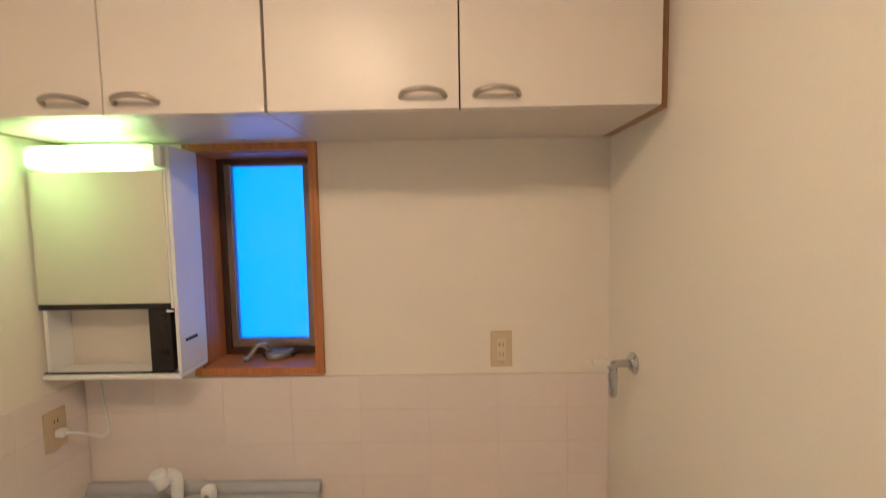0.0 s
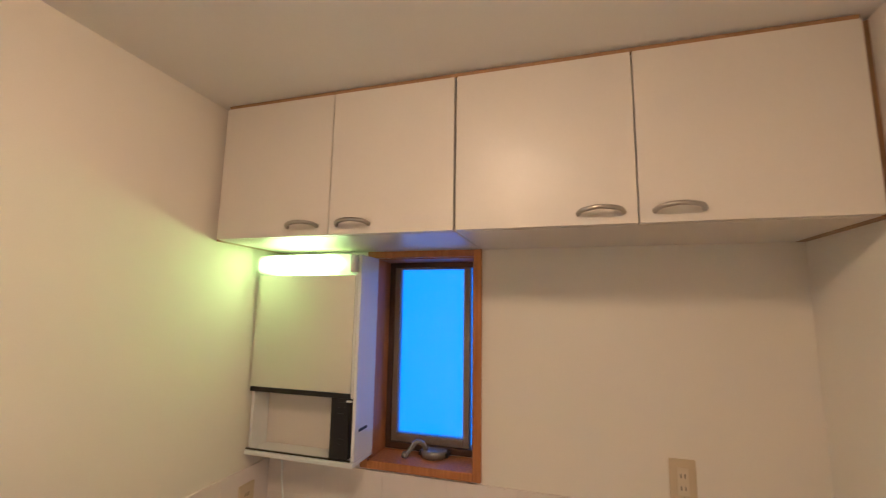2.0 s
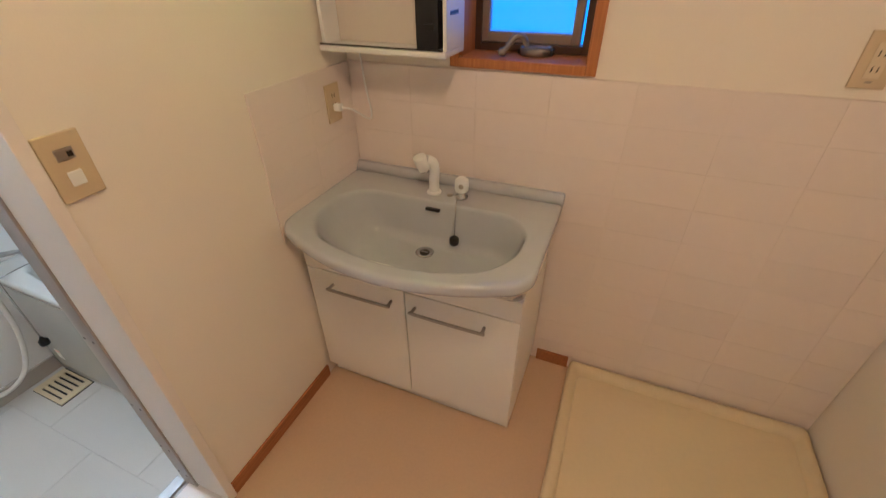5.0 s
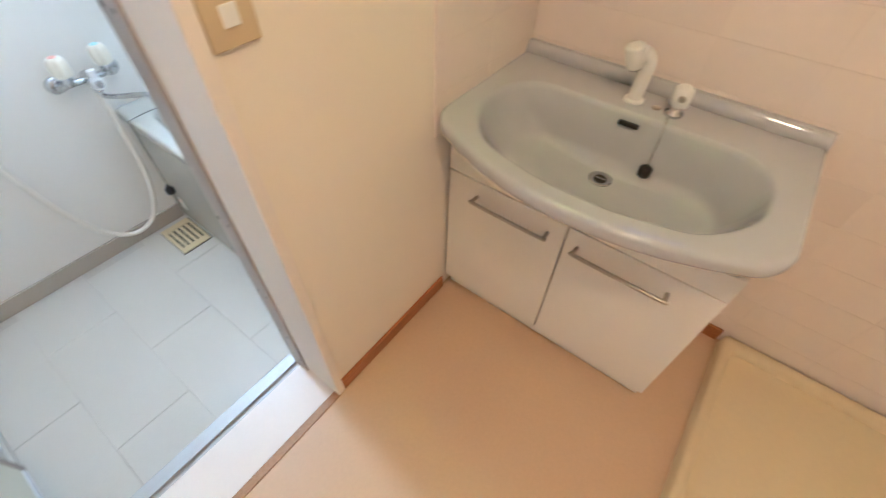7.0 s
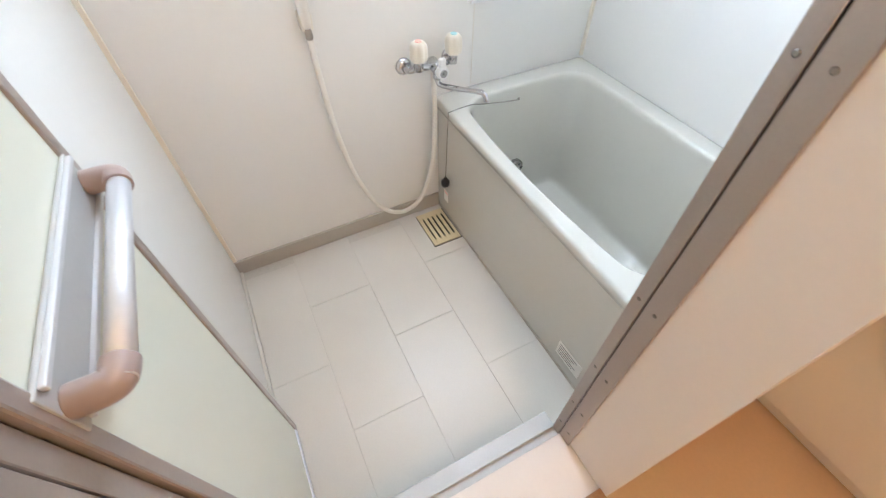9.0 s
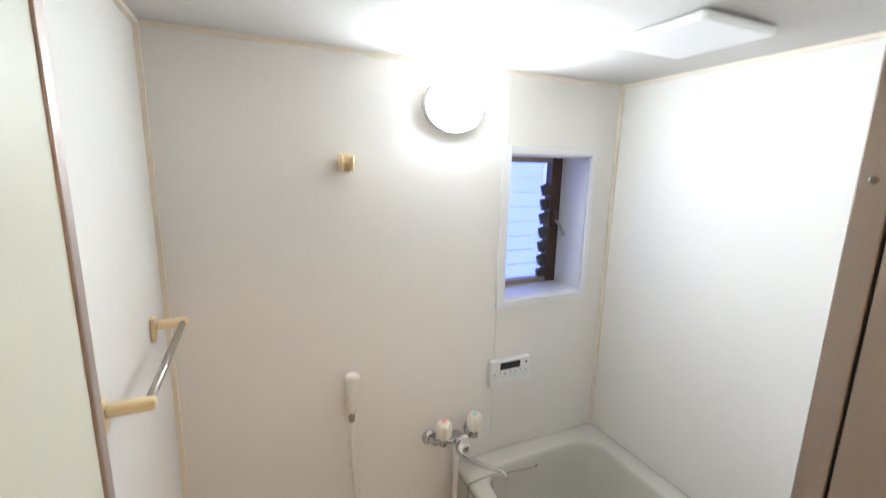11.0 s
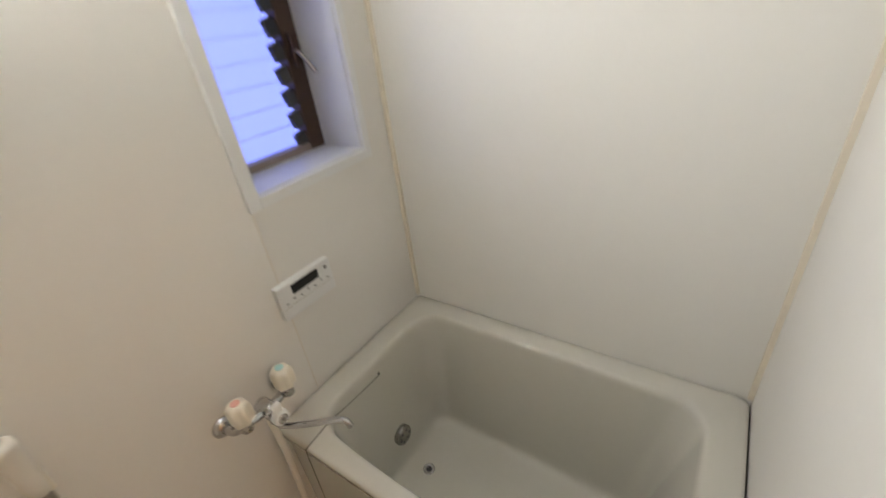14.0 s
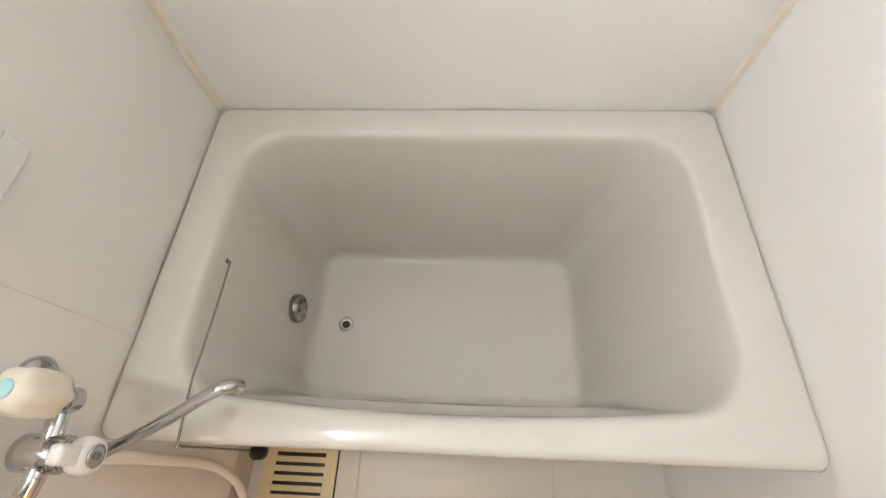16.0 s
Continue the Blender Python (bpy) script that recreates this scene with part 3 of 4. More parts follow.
part("handle", box(EAST - 0.12, EAST - 0.07, -0.203, -0.177, 1.248, 1.268, 0.007, 3), IVORY, tp, "ivory lever handle")

# washing machine pan
pan = thing("washing_machine_pan", 1.34, -0.33, 0.0, "ivory plastic washing machine drip pan on the floor", "drip pan")
P = (0.928, 1.762, -0.66, -0.012)
rings = [rounded(P[0], P[1], P[2], P[3], 0.02, 0.0005), rounded(P[0] + 0.004, P[1] - 0.004, P[2] + 0.004, P[3] - 0.004, 0.02, 0.05),
         rounded(P[0] + 0.012, P[1] - 0.012, P[2] + 0.012, P[3] - 0.012, 0.02, 0.054), rounded(P[0] + 0.035, P[1] - 0.035, P[2] + 0.035, P[3] - 0.035, 0.02, 0.052),
         rounded(P[0] + 0.045, P[1] - 0.045, P[2] + 0.045, P[3] - 0.045, 0.03, 0.022), rounded(P[0] + 0.08, P[1] - 0.08, P[2] + 0.08, P[3] - 0.08, 0.03, 0.018)]
part("rim", loft(rings[:5], False, False), PAN, pan)
part("tray", loft(rings[4:], False, True), PAN, pan)

# ceiling lamp
cl = thing("ceiling_lamp", 0.9, -1.27, CEIL, "warm glowing round lamp on the washroom ceiling", "ceiling lamp")
part("base", turned([(0.12, 0.0), (0.125, -0.004), (0.125, -0.016), (0.118, -0.02)], pose(0.9, -1.27, CEIL - 0.0005), 40), WHITE, cl)
part("diffuser", turned([(0.117, -0.0205), (0.119, -0.04), (0.105, -0.065), (0.07, -0.08), (0.01, -0.085)], pose(0.9, -1.27, CEIL), 40), GLOBE_GLOW, cl, "warm glowing diffuser")

# ---- bathroom: structure ----
YW0, YW1, ZW0, ZW1 = -0.582, -0.174, 1.085, 1.680
wx = BX0 - 0.24
bm = box(wx, BX0, BY0 - 0.1, YW0, -0.3, BZ1)
box(wx, BX0, YW1, BY1 + 0.17, -0.3, BZ1, bm=bm)
box(wx, BX0, YW0, YW1, -0.3, ZW0, bm=bm)
box(wx, BX0, YW0, YW1, ZW1, BZ1, bm=bm)
structure("bath_wall_west", bm, BATH_PANEL, "glossy white bath wall panel with a window", "wall")
structure("bath_wall_north", box(BX0, -0.18, BY1, BY1 + 0.17, -0.3, BZ1), BATH_PANEL, "glossy white bath wall panel", "wall")
structure("bath_wall_south", box(BX0, -0.18, BY0 - 0.1, BY0, -0.3, BZ1), BATH_PANEL, "glossy white bath wall panel", "wall")
bm = box(BX1, -0.1805, DN + 0.02, BY1, -0.3, BZ1)
box(BX1, -0.1805, BY0, DS - 0.02, -0.3, BZ1, bm=bm)
box(BX1, -0.1805, DS - 0.02, DN + 0.02, DTOP, BZ1, bm=bm)
box(BX1, -0.1805, DS - 0.02, DN + 0.02, -0.3, -0.06, bm=bm)
structure("bath_wall_east", bm, BATH_PANEL, "glossy white bath wall panel beside the door", "wall")
structure("bath_ceiling", box(wx, -0.18, BY0 - 0.1, BY1 + 0.17, BZ1, BZ1 + 0.08), BATH_CEILING_DIMMED, "glossy off-white bath ceiling panel", "ceiling")
floor_b = structure("bath_floor", box(BX0, BX1, BY0, BY1, BZ0 - 0.06, BZ0 - 0.003), BATH_GROOVE, "pale beige textured bath floor", "floor")
# caulking and seams
def strip(name, *a):
    return structure(name, box(*a), CAULK, "cream caulking line in the corner", "trim")


C = 0.013
strip("caulk_nw", BX0, BX0 + C, BY1 - C, BY1, 0.40, BZ1 - C)
strip("caulk_sw", BX0, BX0 + C, BY0, BY0 + C, -0.13, BZ1 - C)
strip("caulk_ne", BX1 - C, BX1, BY1 - C, BY1, 0.40, BZ1 - C)
strip("caulk_top_west", BX0, BX0 + C, BY0, BY1, BZ1 - C, BZ1)
strip("caulk_top_north", BX0 + C, BX1, BY1 - C, BY1, BZ1 - C, BZ1)
strip("caulk_top_south", BX0 + C, BX1, BY0, BY0 + C, BZ1 - C, BZ1)
structure("panel_seam_upper", box(BX0 - 0.001, BX0 + 0.0012, -0.5915, -0.590, 1.72, BZ1 - C), CAULK, "thin wall panel seam", "trim")
structure("panel_seam_lower", box(BX0 - 0.001, BX0 + 0.0012, -0.6115, -0.610, 0.40, 1.045), CAULK, "thin wall panel seam", "trim")
structure("ceiling_seam", box(BX0 + C, BX1, -0.9075, -0.905, BZ1 - 0.0006, BZ1 + 0.001), BATH_FLOOR, "thin seam across the bath ceiling", "trim")
structure("bath_skirting_west", box(BX0, BX0 + 0.012, BY0, -0.77, BZ0 - 0.003, -0.135, 0.003), COVE, "grey beige bath skirting", "baseboard")
structure("bath_skirting_south", box(BX0 + 0.012, BX1, BY0, BY0 + 0.012, BZ0 - 0.003, -0.20, 0.003), BATH_FLOOR, "pale floor upstand", "baseboard")
structure("threshold", box(-0.255, -0.179, DS, DN, -0.10, -0.034, 0.003), DOOR_SILL_ALU, "bright aluminium bath door threshold", "door sill")
structure("threshold_rail", box(-0.212, -0.204, DS, DN, -0.0335, -0.022, 0.001), DOOR_SILL_ALU, "thin aluminium threshold rail", "trim")

# door frame of the bath
fr = thing("bath_door_frame", -0.2, DN, 0, "brown grey aluminium bath door frame with screws", "door frame")
tagged(fr, kind="structure")
for side, y0, y1, s in (("n", DN - 0.008, DN + 0.019, -1), ("s", DS - 0.019, DS + 0.008, 1)):
    post = part("post", box(-0.208, -0.1812, y0, y1, -0.033, DTOP, 0.002), ALU, fr, "aluminium frame post")
    part("post", box(-0.178, -0.138, y0 - 0.002 if s < 0 else y0, y1 if s < 0 else y1 + 0.002, -0.011, DTOP, 0.002), ALU, fr)
    part("groove", box(-0.1811, -0.1781, y0 + (0.004 if s < 0 else 0), y1 - (0 if s < 0 else 0.004), -0.033, DTOP), BLACK, fr, "dark groove")
    yy = y0 if s < 0 else y1
    for z in (0.05, 0.2, 0.41, 0.68, 1.1, 1.62):
        for x in (-0.195, -0.157):
            off = 0.002 if x > -0.18 else 0
            part("screw", turned([(0.0042, -0.001), (0.0042, 0.001), (0.0025, 0.0018)], put(x, yy + s * off, z, "y" if s > 0 else "-y"), 10), SCREW, post)
part("head", box(-0.208, -0.138, DS + 0.0085, DN - 0.0085, DTOP - 0.03, DTOP - 0.005, 0.002), ALU, fr)

# folded door
fd = thing("folding_door", -0.38, -1.715, -0.02, "folding bath door with cream panels, folded open", "door")
tagged(fd, kind="structure")
def leaf(y0, y1):
    l = part("leaf", box(-0.54, -0.232, y0 + 0.004, y1 - 0.004, 0.0, 1.87), LEAF_PANEL, fd, "cream translucent door panel")
    for x0, x1 in ((-0.562, -0.54), (-0.232, -0.210)):
        part("stile", box(x0, x1, y0, y1, -0.02, 1.9, 0.003), ALU, l, "brown grey aluminium stile")
    part("rail", box(-0.54, -0.232, y0, y1, -0.02, 0.0, 0.002), ALU_BRIGHT, l)
    part("rail", box(-0.54, -0.232, y0, y1, 1.87, 1.9, 0.002), ALU, l)
    return l


front = leaf(-1.698, -1.674)
leaf(-1.728, -1.704)
hp = part("handle_plate", box(-0.545, -0.222, -1.6775, -1.672, 0.922, 0.988, 0.002), DOOR_SILL_ALU, front, "grey recessed handle plate")
for z in (0.924, 0.980):
    part("lip", box(-0.54, -0.232, -1.672, -1.666, z, z + 0.007, 0.0015), ALU_BRIGHT, hp)
bar = part("pull_bar", tube([(-0.535, -1.636, 0.95), (-0.238, -1.636, 0.95)], 0.0125, 16, 2), ALU_BRIGHT, front, "bright aluminium pull bar")
for x in (-0.535, -0.238):
    part("bar_end", tube([(x, -1.672, 0.95), (x, -1.650, 0.95), (x + (0.005 if x < -0.4 else -0.005), -1.639, 0.95), (x + (0.022 if x < -0.4 else -0.022), -1.636, 0.95)], 0.0155, 14), MAUVE, bar, "mauve brown plastic end")

# bath window
bw = thing("window_2", BX0, -0.39, 1.06, "white framed louvre window with glass slats", "window")
tagged(bw, kind="structure")
for a in ((-0.618, YW0, 1.054, 1.712), (YW1, -0.148, 1.054, 1.712)):
    part("trim", box(BX0 - 0.004, BX0 + 0.012, a[0], a[1], a[2], a[3], 0.002), WHITE, bw, "white plastic trim")
for z0, z1 in ((1.054, ZW0), (ZW1, 1.712)):
    part("trim", box(BX0 - 0.004, BX0 + 0.012, YW0, YW1, z0, z1, 0.002), WHITE, bw)
gx = BX0 - 0.185
for a in ((gx, BX0 - 0.004, YW0 - 0.002, YW0 + 0.004, ZW0, ZW1), (gx, BX0 - 0.004, YW1 - 0.004, YW1 + 0.002, ZW0, ZW1), (gx, BX0 - 0.004, YW0 + 0.004, YW1 - 0.004, ZW0 - 0.002, ZW0 + 0.004), (gx, BX0 - 0.004, YW0 + 0.004, YW1 - 0.004, ZW1 - 0.004, ZW1 + 0.002)):
    part("reveal", box(*a), WHITE, bw)
for a in ((YW0 + 0.004, YW0 + 0.03, ZW0 + 0.004, ZW1 - 0.004), (-0.236, YW1 - 0.004, ZW0 + 0.004, ZW1 - 0.004)):
    part("window_frame", box(gx - 0.03, gx + 0.012, *a, 0.002), BRONZE, bw, "dark bronze frame")
for z0, z1 in ((ZW0 + 0.004, ZW0 + 0.028), (ZW1 - 0.028, ZW1 - 0.004)):
    part("window_frame", box(gx - 0.03, gx + 0.012, YW0 + 0.03, -0.236, z0, z1, 0.002), BRONZE_LIGHT, bw)
pitch = (ZW1 - ZW0 - 0.06) / 8
for k in range(8):
    z = ZW0 + 0.03 + pitch * k
    b = box(gx - 0.012, gx - 0.008, YW0 + 0.03, -0.274, z - 0.004, z + pitch + 0.004)
    bmesh.ops.rotate(b, cent=(gx - 0.01, 0, z + pitch / 2), matrix=Matrix.Rotation(radians(9), 3, "Y"), verts=b.verts[:])
    s = part("glass_slat", b, SLAT_GLASS, bw, "pale glass louvre slat")
    s.visible_shadow = False
    b = box(gx - 0.02, gx + 0.004, -0.286, -0.250, z + 0.002, z + pitch * 0.8, 0.003)
    bmesh.ops.rotate(b, cent=(gx - 0.01, 0, z + pitch / 2), matrix=Matrix.Rotation(radians(18), 3, "X"), verts=b.verts[:])
    part("slat_holder", b, DARK_GREY, bw, "dark slat holder")
part("lever_plate", box(gx + 0.012, gx + 0.03, -0.222, -0.198, 1.35, 1.44, 0.004), BRONZE, bw)
part("lever", tube([(gx + 0.03, -0.21, 1.39), (gx + 0.05, -0.205, 1.37), (gx + 0.08, -0.197, 1.325)], 0.007), STEEL, bw, "grey window lever")
structure("backdrop_west", box(-2.9, -2.88, -2.4, 1.4, 0.0, 2.9), WEST_GLOW, "pale blue evening sky outside", "sky")

# ---- bathroom: things ----
# bathtub
tub = thing("bathtub", -0.814, -0.4, BZ0, "grey green bathtub with wide rim and apron", "bathtub")
tx0, tx1, ty0, ty1, tz = BX0 + 0.003, BX1 - 0.003, -0.788, BY1 - 0.003, 0.394
rings = [rounded(tx0, tx1, ty0 + 0.012, ty1, 0.012, tz - 0.045), rounded(tx0, tx1, ty0 + 0.002, ty1, 0.02, tz - 0.04), rounded(tx0, tx1, ty0, ty1, 0.022, tz - 0.012),
         rounded(tx0 + 0.004, tx1 - 0.004, ty0 + 0.005, ty1 - 0.003, 0.022, tz - 0.002), rounded(tx0 + 0.012, tx1 - 0.012, ty0 + 0.014, ty1 - 0.01, 0.03, tz),
         rounded(-1.332, -0.300, -0.714, -0.104, 0.105, tz, bow=0.032), rounded(-1.326, -0.306, -0.708, -0.110, 0.10, tz - 0.0012, bow=0.032), rounded(-1.321, -0.311, -0.703, -0.115, 0.10, tz - 0.005, bow=0.032),
         rounded(-1.317, -0.315, -0.699, -0.119, 0.10, tz - 0.012, bow=0.031), rounded(-1.314, -0.320, -0.695, -0.122, 0.10, tz - 0.03, bow=0.03),
         rounded(-1.296, -0.388, -0.664, -0.15, 0.085, 0.10, bow=0.014),
         rounded(-1.284, -0.425, -0.650, -0.160, 0.07, -0.115, bow=0.004), rounded(-1.280, -0.432, -0.646, -0.163, 0.065, -0.145, bow=0.0), rounded(-1.274, -0.438, -0.641, -0.168, 0.06, -0.158),
         rounded(-1.264, -0.447, -0.631, -0.177, 0.05, -0.167), rounded(-1.250, -0.46, -0.618, -0.19, 0.045, -0.170), rounded(-1.1, -0.6, -0.5, -0.3, 0.04, -0.175)]
part("shell", loft(rings, cap_first=False), TUB, tub)
part("apron", box(tx0, tx1, -0.768, -0.752, BZ0, tz - 0.041, 0.002), TUB, tub, "plain bathtub apron")
part("apron_seam", box(tx0, tx1, -0.7700, -0.7675, BZ0, BZ0 + 0.014), COVE, tub)
b = part("drain", turned([(0.024, -0.1745), (0.025, -0.170), (0.019, -0.169), (0.012, -0.171)], pose(-1.176, -0.412, 0), 24), CHROME, tub, "chrome tub drain")
part("drain_hole", turned([(0.0115, -0.172), (0.0115, -0.1695)], pose(-1.176, -0.412, 0), 16), BLACK, b)
b = part("circulation_fitting", turned([(0.041, 0.0), (0.042, 0.022), (0.037, 0.03), (0.02, 0.031)], put(-1.297, -0.415, -0.015, "x"), 28), DULL_STEEL, tub, "round steel circulation fitting")
for k in range(6):
    a = math.pi / 3 * k
    part("hole", turned([(0.006, 0.0), (0.006, 0.0314)], put(-1.297, -0.415 + 0.025 * math.cos(a), -0.015 + 0.025 * math.sin(a), "x"), 10), BLACK, b)
part("bolt", turned([(0.009, 0.0), (0.009, 0.008), (0.005, 0.011)], put(-1.322, -0.428, 0.335, "x"), 12), DULL_STEEL, tub, "small chain bolt")
ch = thing("bath_plug", -1.33, -0.79, 0.0, "black bath plug hanging on a bead chain", "plug")
part("chain", tube([(-1.306, -0.428, 0.334), (-1.294, -0.52, 0.353), (-1.279, -0.63, 0.381), (-1.27, -0.69, 0.3985), (-1.262, -0.785, 0.3985), (-1.264, -0.7925, 0.385), (-1.271, -0.793, 0.28), (-1.278, -0.793, 0.16), (-1.285, -0.793, 0.065)], 0.0021, 6, 10), DULL_STEEL, ch, "thin bead chain")
part("stopper", turned([(0.013, -0.022), (0.019, -0.018), (0.019, 0.006), (0.012, 0.01), (0.005, 0.026)], pose(-1.285, -0.794, 0.036), 18), BLACK, ch, "black rubber stopper")
st = tagged(part("sticker", box(-0.44, -0.318, -0.7692, -0.7683, -0.145, -0.062), PAPER), "white printed care label on the bathtub apron", "sticker")
for k in range(5):
    part("print_line", box(-0.432, -0.34 - 0.012 * (k % 3), -0.7697, -0.7692, -0.08 - 0.013 * k, -0.076 - 0.013 * k), INK, st)
st = tagged(part("caution_label", box(-1.345, -1.305, -0.7692, -0.7683, -0.125, -0.06), PAPER), "small pale caution label on the apron", "sticker")
part("print_line", box(-1.341, -1.309, -0.7697, -0.7692, -0.078, -0.068), RED_INK, st)

# floor grate
gr = thing("drain_grate", -1.26, -0.845, BZ0, "ivory slotted floor drain grate", "drain")
part("recess", box(-1.368, -1.148, -0.918, -0.772, BZ0 - 0.0028, BZ0 + 0.001), BLACK, gr)
G = (-1.366, -1.152, -0.916, -0.778)
for a in ((G[0], G[1], G[2], G[2] + 0.018), (G[0], G[1], G[3] - 0.012, G[3]), (G[0], G[0] + 0.034, G[2] + 0.018, G[3] - 0.012), (G[1] - 0.034, G[1], G[2] + 0.018, G[3] - 0.012)):
    part("edge", box(*a, BZ0 + 0.0015, BZ0 + 0.008, 0.0008), IVORY_GRATE, gr)
for k in range(4):
    y = G[2] + 0.026 + k * 0.0247
    part("slat", box(G[0] + 0.034, G[1] - 0.034, y, y + 0.0155, BZ0 + 0.0015, BZ0 + 0.0078, 0.0008), IVORY_GRATE, gr)

# mixer tap
mx = thing("bath_mixer_tap", BX0, -0.81, 0.54, "chrome bath mixer tap with two ivory knobs", "tap")
for y in (-0.905, -0.715):
    part("escutcheon", turned([(0.032, 0.0), (0.032, 0.006), (0.022, 0.016), (0.014, 0.018)], put(BX0 + 0.0005, y, 0.54, "x"), 24), CHROME, mx)
part("leg", tube([(BX0 + 0.012, -0.905, 0.54), (BX0 + 0.045, -0.90, 0.54), (BX0 + 0.070, -0.88, 0.556), (BX0 + 0.078, -0.845, 0.556), (BX0 + 0.078, -0.815, 0.556)], 0.0125, 14), CHROME, mx)
part("leg", tube([(BX0 + 0.012, -0.715, 0.54), (BX0 + 0.045, -0.72, 0.54), (BX0 + 0.070, -0.745, 0.556), (BX0 + 0.078, -0.775, 0.556), (BX0 + 0.078, -0.805, 0.556)], 0.0125, 14), CHROME, mx)
body = part("body", turned([(0.018, 0.0), (0.0235, 0.003), (0.0235, 0.058), (0.019, 0.061), (0.019, 0.064)], put(BX0 + 0.045, -0.81, 0.553, "x"), 24), CHROME, mx, "chrome barrel body")
for d in (0.064, 0.0705):
    part("collar", turned([(0.019, 0.0), (0.0205, 0.001), (0.0205, 0.0045), (0.018, 0.0055)], put(BX0 + 0.045 + d, -0.81, 0.553, "x"), 24), CHROME, body)
for y, ink, what in ((-0.88, RED_INK, "ivory hot knob"), (-0.744, BLUE_INK, "ivory cold knob")):
    part("valve", turned([(0.017, 0.555), (0.017, 0.58), (0.013, 0.6)], pose(BX0 + 0.088, y, 0), 16), CHROME, mx)
    lobes = []
    for rad, z in ((0.020, 0.590), (0.027, 0.594), (0.0285, 0.604), (0.029, 0.630), (0.0275, 0.646), (0.023, 0.655), (0.015, 0.6585), (0.006, 0.659)):
        depth = 0.085 if 0.593 < z < 0.65 else 0.03
        lobes.append([(BX0 + 0.092 + rad * (1 + depth * math.cos(6 * q)) * math.cos(q), y + rad * (1 + depth * math.cos(6 * q)) * math.sin(q), z) for q in [2 * math.pi * n / 48 for n in range(48)]])
    k = part("knob", loft(lobes), IVORY, mx, what)
    part("mark", turned([(0.012, 0.6585), (0.011, 0.661)], pose(BX0 + 0.092, y, 0), 18), ink, k)
dv = part("diverter", turned([(0.017, 0.0), (0.0225, 0.002), (0.0235, 0.012), (0.0215, 0.022), (0.017, 0.024)], put(BX0 + 0.121, -0.81, 0.553, "x"), 24), WHITE, mx, "white diverter knob")
part("diverter_lever", box(BX0 + 0.124, BX0 + 0.142, -0.822, -0.797, 0.565, 0.604, 0.006, 3), WHITE, dv)
cap = part("diverter_cap", turned([(0.0145, 0.0235), (0.0145, 0.026), (0.011, 0.0268)], put(BX0 + 0.121, -0.81, 0.553, "x"), 20), CHROME, dv, "chrome cap")
part("screw", turned([(0.005, 0.026), (0.005, 0.029), (0.003, 0.0295)], put(BX0 + 0.121, -0.81, 0.553, "x"), 12), SCREW, cap)
part("outlet", turned([(0.0155, 0.512), (0.0165, 0.516), (0.0165, 0.53), (0.015, 0.536)], pose(BX0 + 0.094, -0.81, 0), 18), CHROME, mx)
part("spout", tube([(BX0 + 0.094, -0.81, 0.52), (BX0 + 0.097, -0.81, 0.503), (BX0 + 0.112, -0.803, 0.493), (BX0 + 0.17, -0.772, 0.50), (BX0 + 0.25, -0.725, 0.515), (BX0 + 0.272, -0.712, 0.51), (BX0 + 0.28, -0.708, 0.488)], 0.0095, 14), CHROME, mx, "long chrome spout")

# shower
sh = thing("hand_shower", BX0, -1.22, 0.75, "cream hand shower hanging in its wall holder", "shower")
part("holder", box(BX0 + 0.0005, BX0 + 0.04, -1.243, -1.203, 0.735, 0.79, 0.008, 3), IVORY, sh)
part("handset", loft([[(BX0 + 0.034 + 0.012 * t + (0.008 if t > 0.8 else 0) + r * (1.0 + 0.25 * t) * math.cos(a), -1.223 + r * (1.0 + 0.35 * t) * math.sin(a), 0.745 + 0.16 * t) for a in [2 * math.pi * k / 16 for k in range(16)]] for t, r in ((0, 0.013), (0.15, 0.015), (0.5, 0.0165), (0.75, 0.0185), (0.88, 0.0205), (0.96, 0.0185), (1.0, 0.011))]), HOSE, sh)
part("ferrule", turned([(0.010, 0.71), (0.0115, 0.715), (0.0115, 0.738), (0.010, 0.748)], pose(BX0 + 0.034, -1.223, 0), 14), STEEL, sh, "grey hose ferrule")
part("hose", tube([(BX0 + 0.034, -1.223, 0.712), (BX0 + 0.034, -1.221, 0.60), (BX0 + 0.034, -1.205, 0.36), (BX0 + 0.036, -1.165, 0.13), (BX0 + 0.042, -1.09, -0.06), (BX0 + 0.05, -0.99, -0.135), (BX0 + 0.06, -0.89, -0.08), (BX0 + 0.07, -0.83, 0.10), (BX0 + 0.074, -0.815, 0.32), (BX0 + 0.066, -0.813, 0.53)], 0.0102, 12, 8), HOSE, sh)

# controller
ct = thing("bath_controller", BX0, -0.555, 0.75, "white bath water heater controller with dark display", "control panel")
cy0, cy1, cz0, cz1, cxx = -0.640, -0.440, 0.712, 0.826, BX0 + 0.024
part("casing", box(BX0 + 0.0005, cxx, cy0, cy1, cz0, cz1, 0.004, 3), WHITE, ct)
part("display", box(cxx - 0.001, cxx + 0.001, -0.592, -0.492, 0.783, 0.815, 0.0008), BLACK, ct, "dark display window")
for k in range(7):
    part("button_mark", box(cxx - 0.0005, cxx + 0.0006, -0.622 + 0.026 * k, -0.614 + 0.026 * k, 0.762 + 0.006 * (k % 2), 0.767 + 0.006 * (k % 2)), INK, ct)
part("flap_seam", box(cxx - 0.0005, cxx + 0.0004, cy0 + 0.004, cy1 - 0.004, 0.7515, 0.7525), COVE, ct)
part("button", turned([(0.006, 0.0), (0.006, 0.002), (0.004, 0.0025)], put(cxx - 0.0005, -0.462, 0.802, "x"), 14), INK, ct)

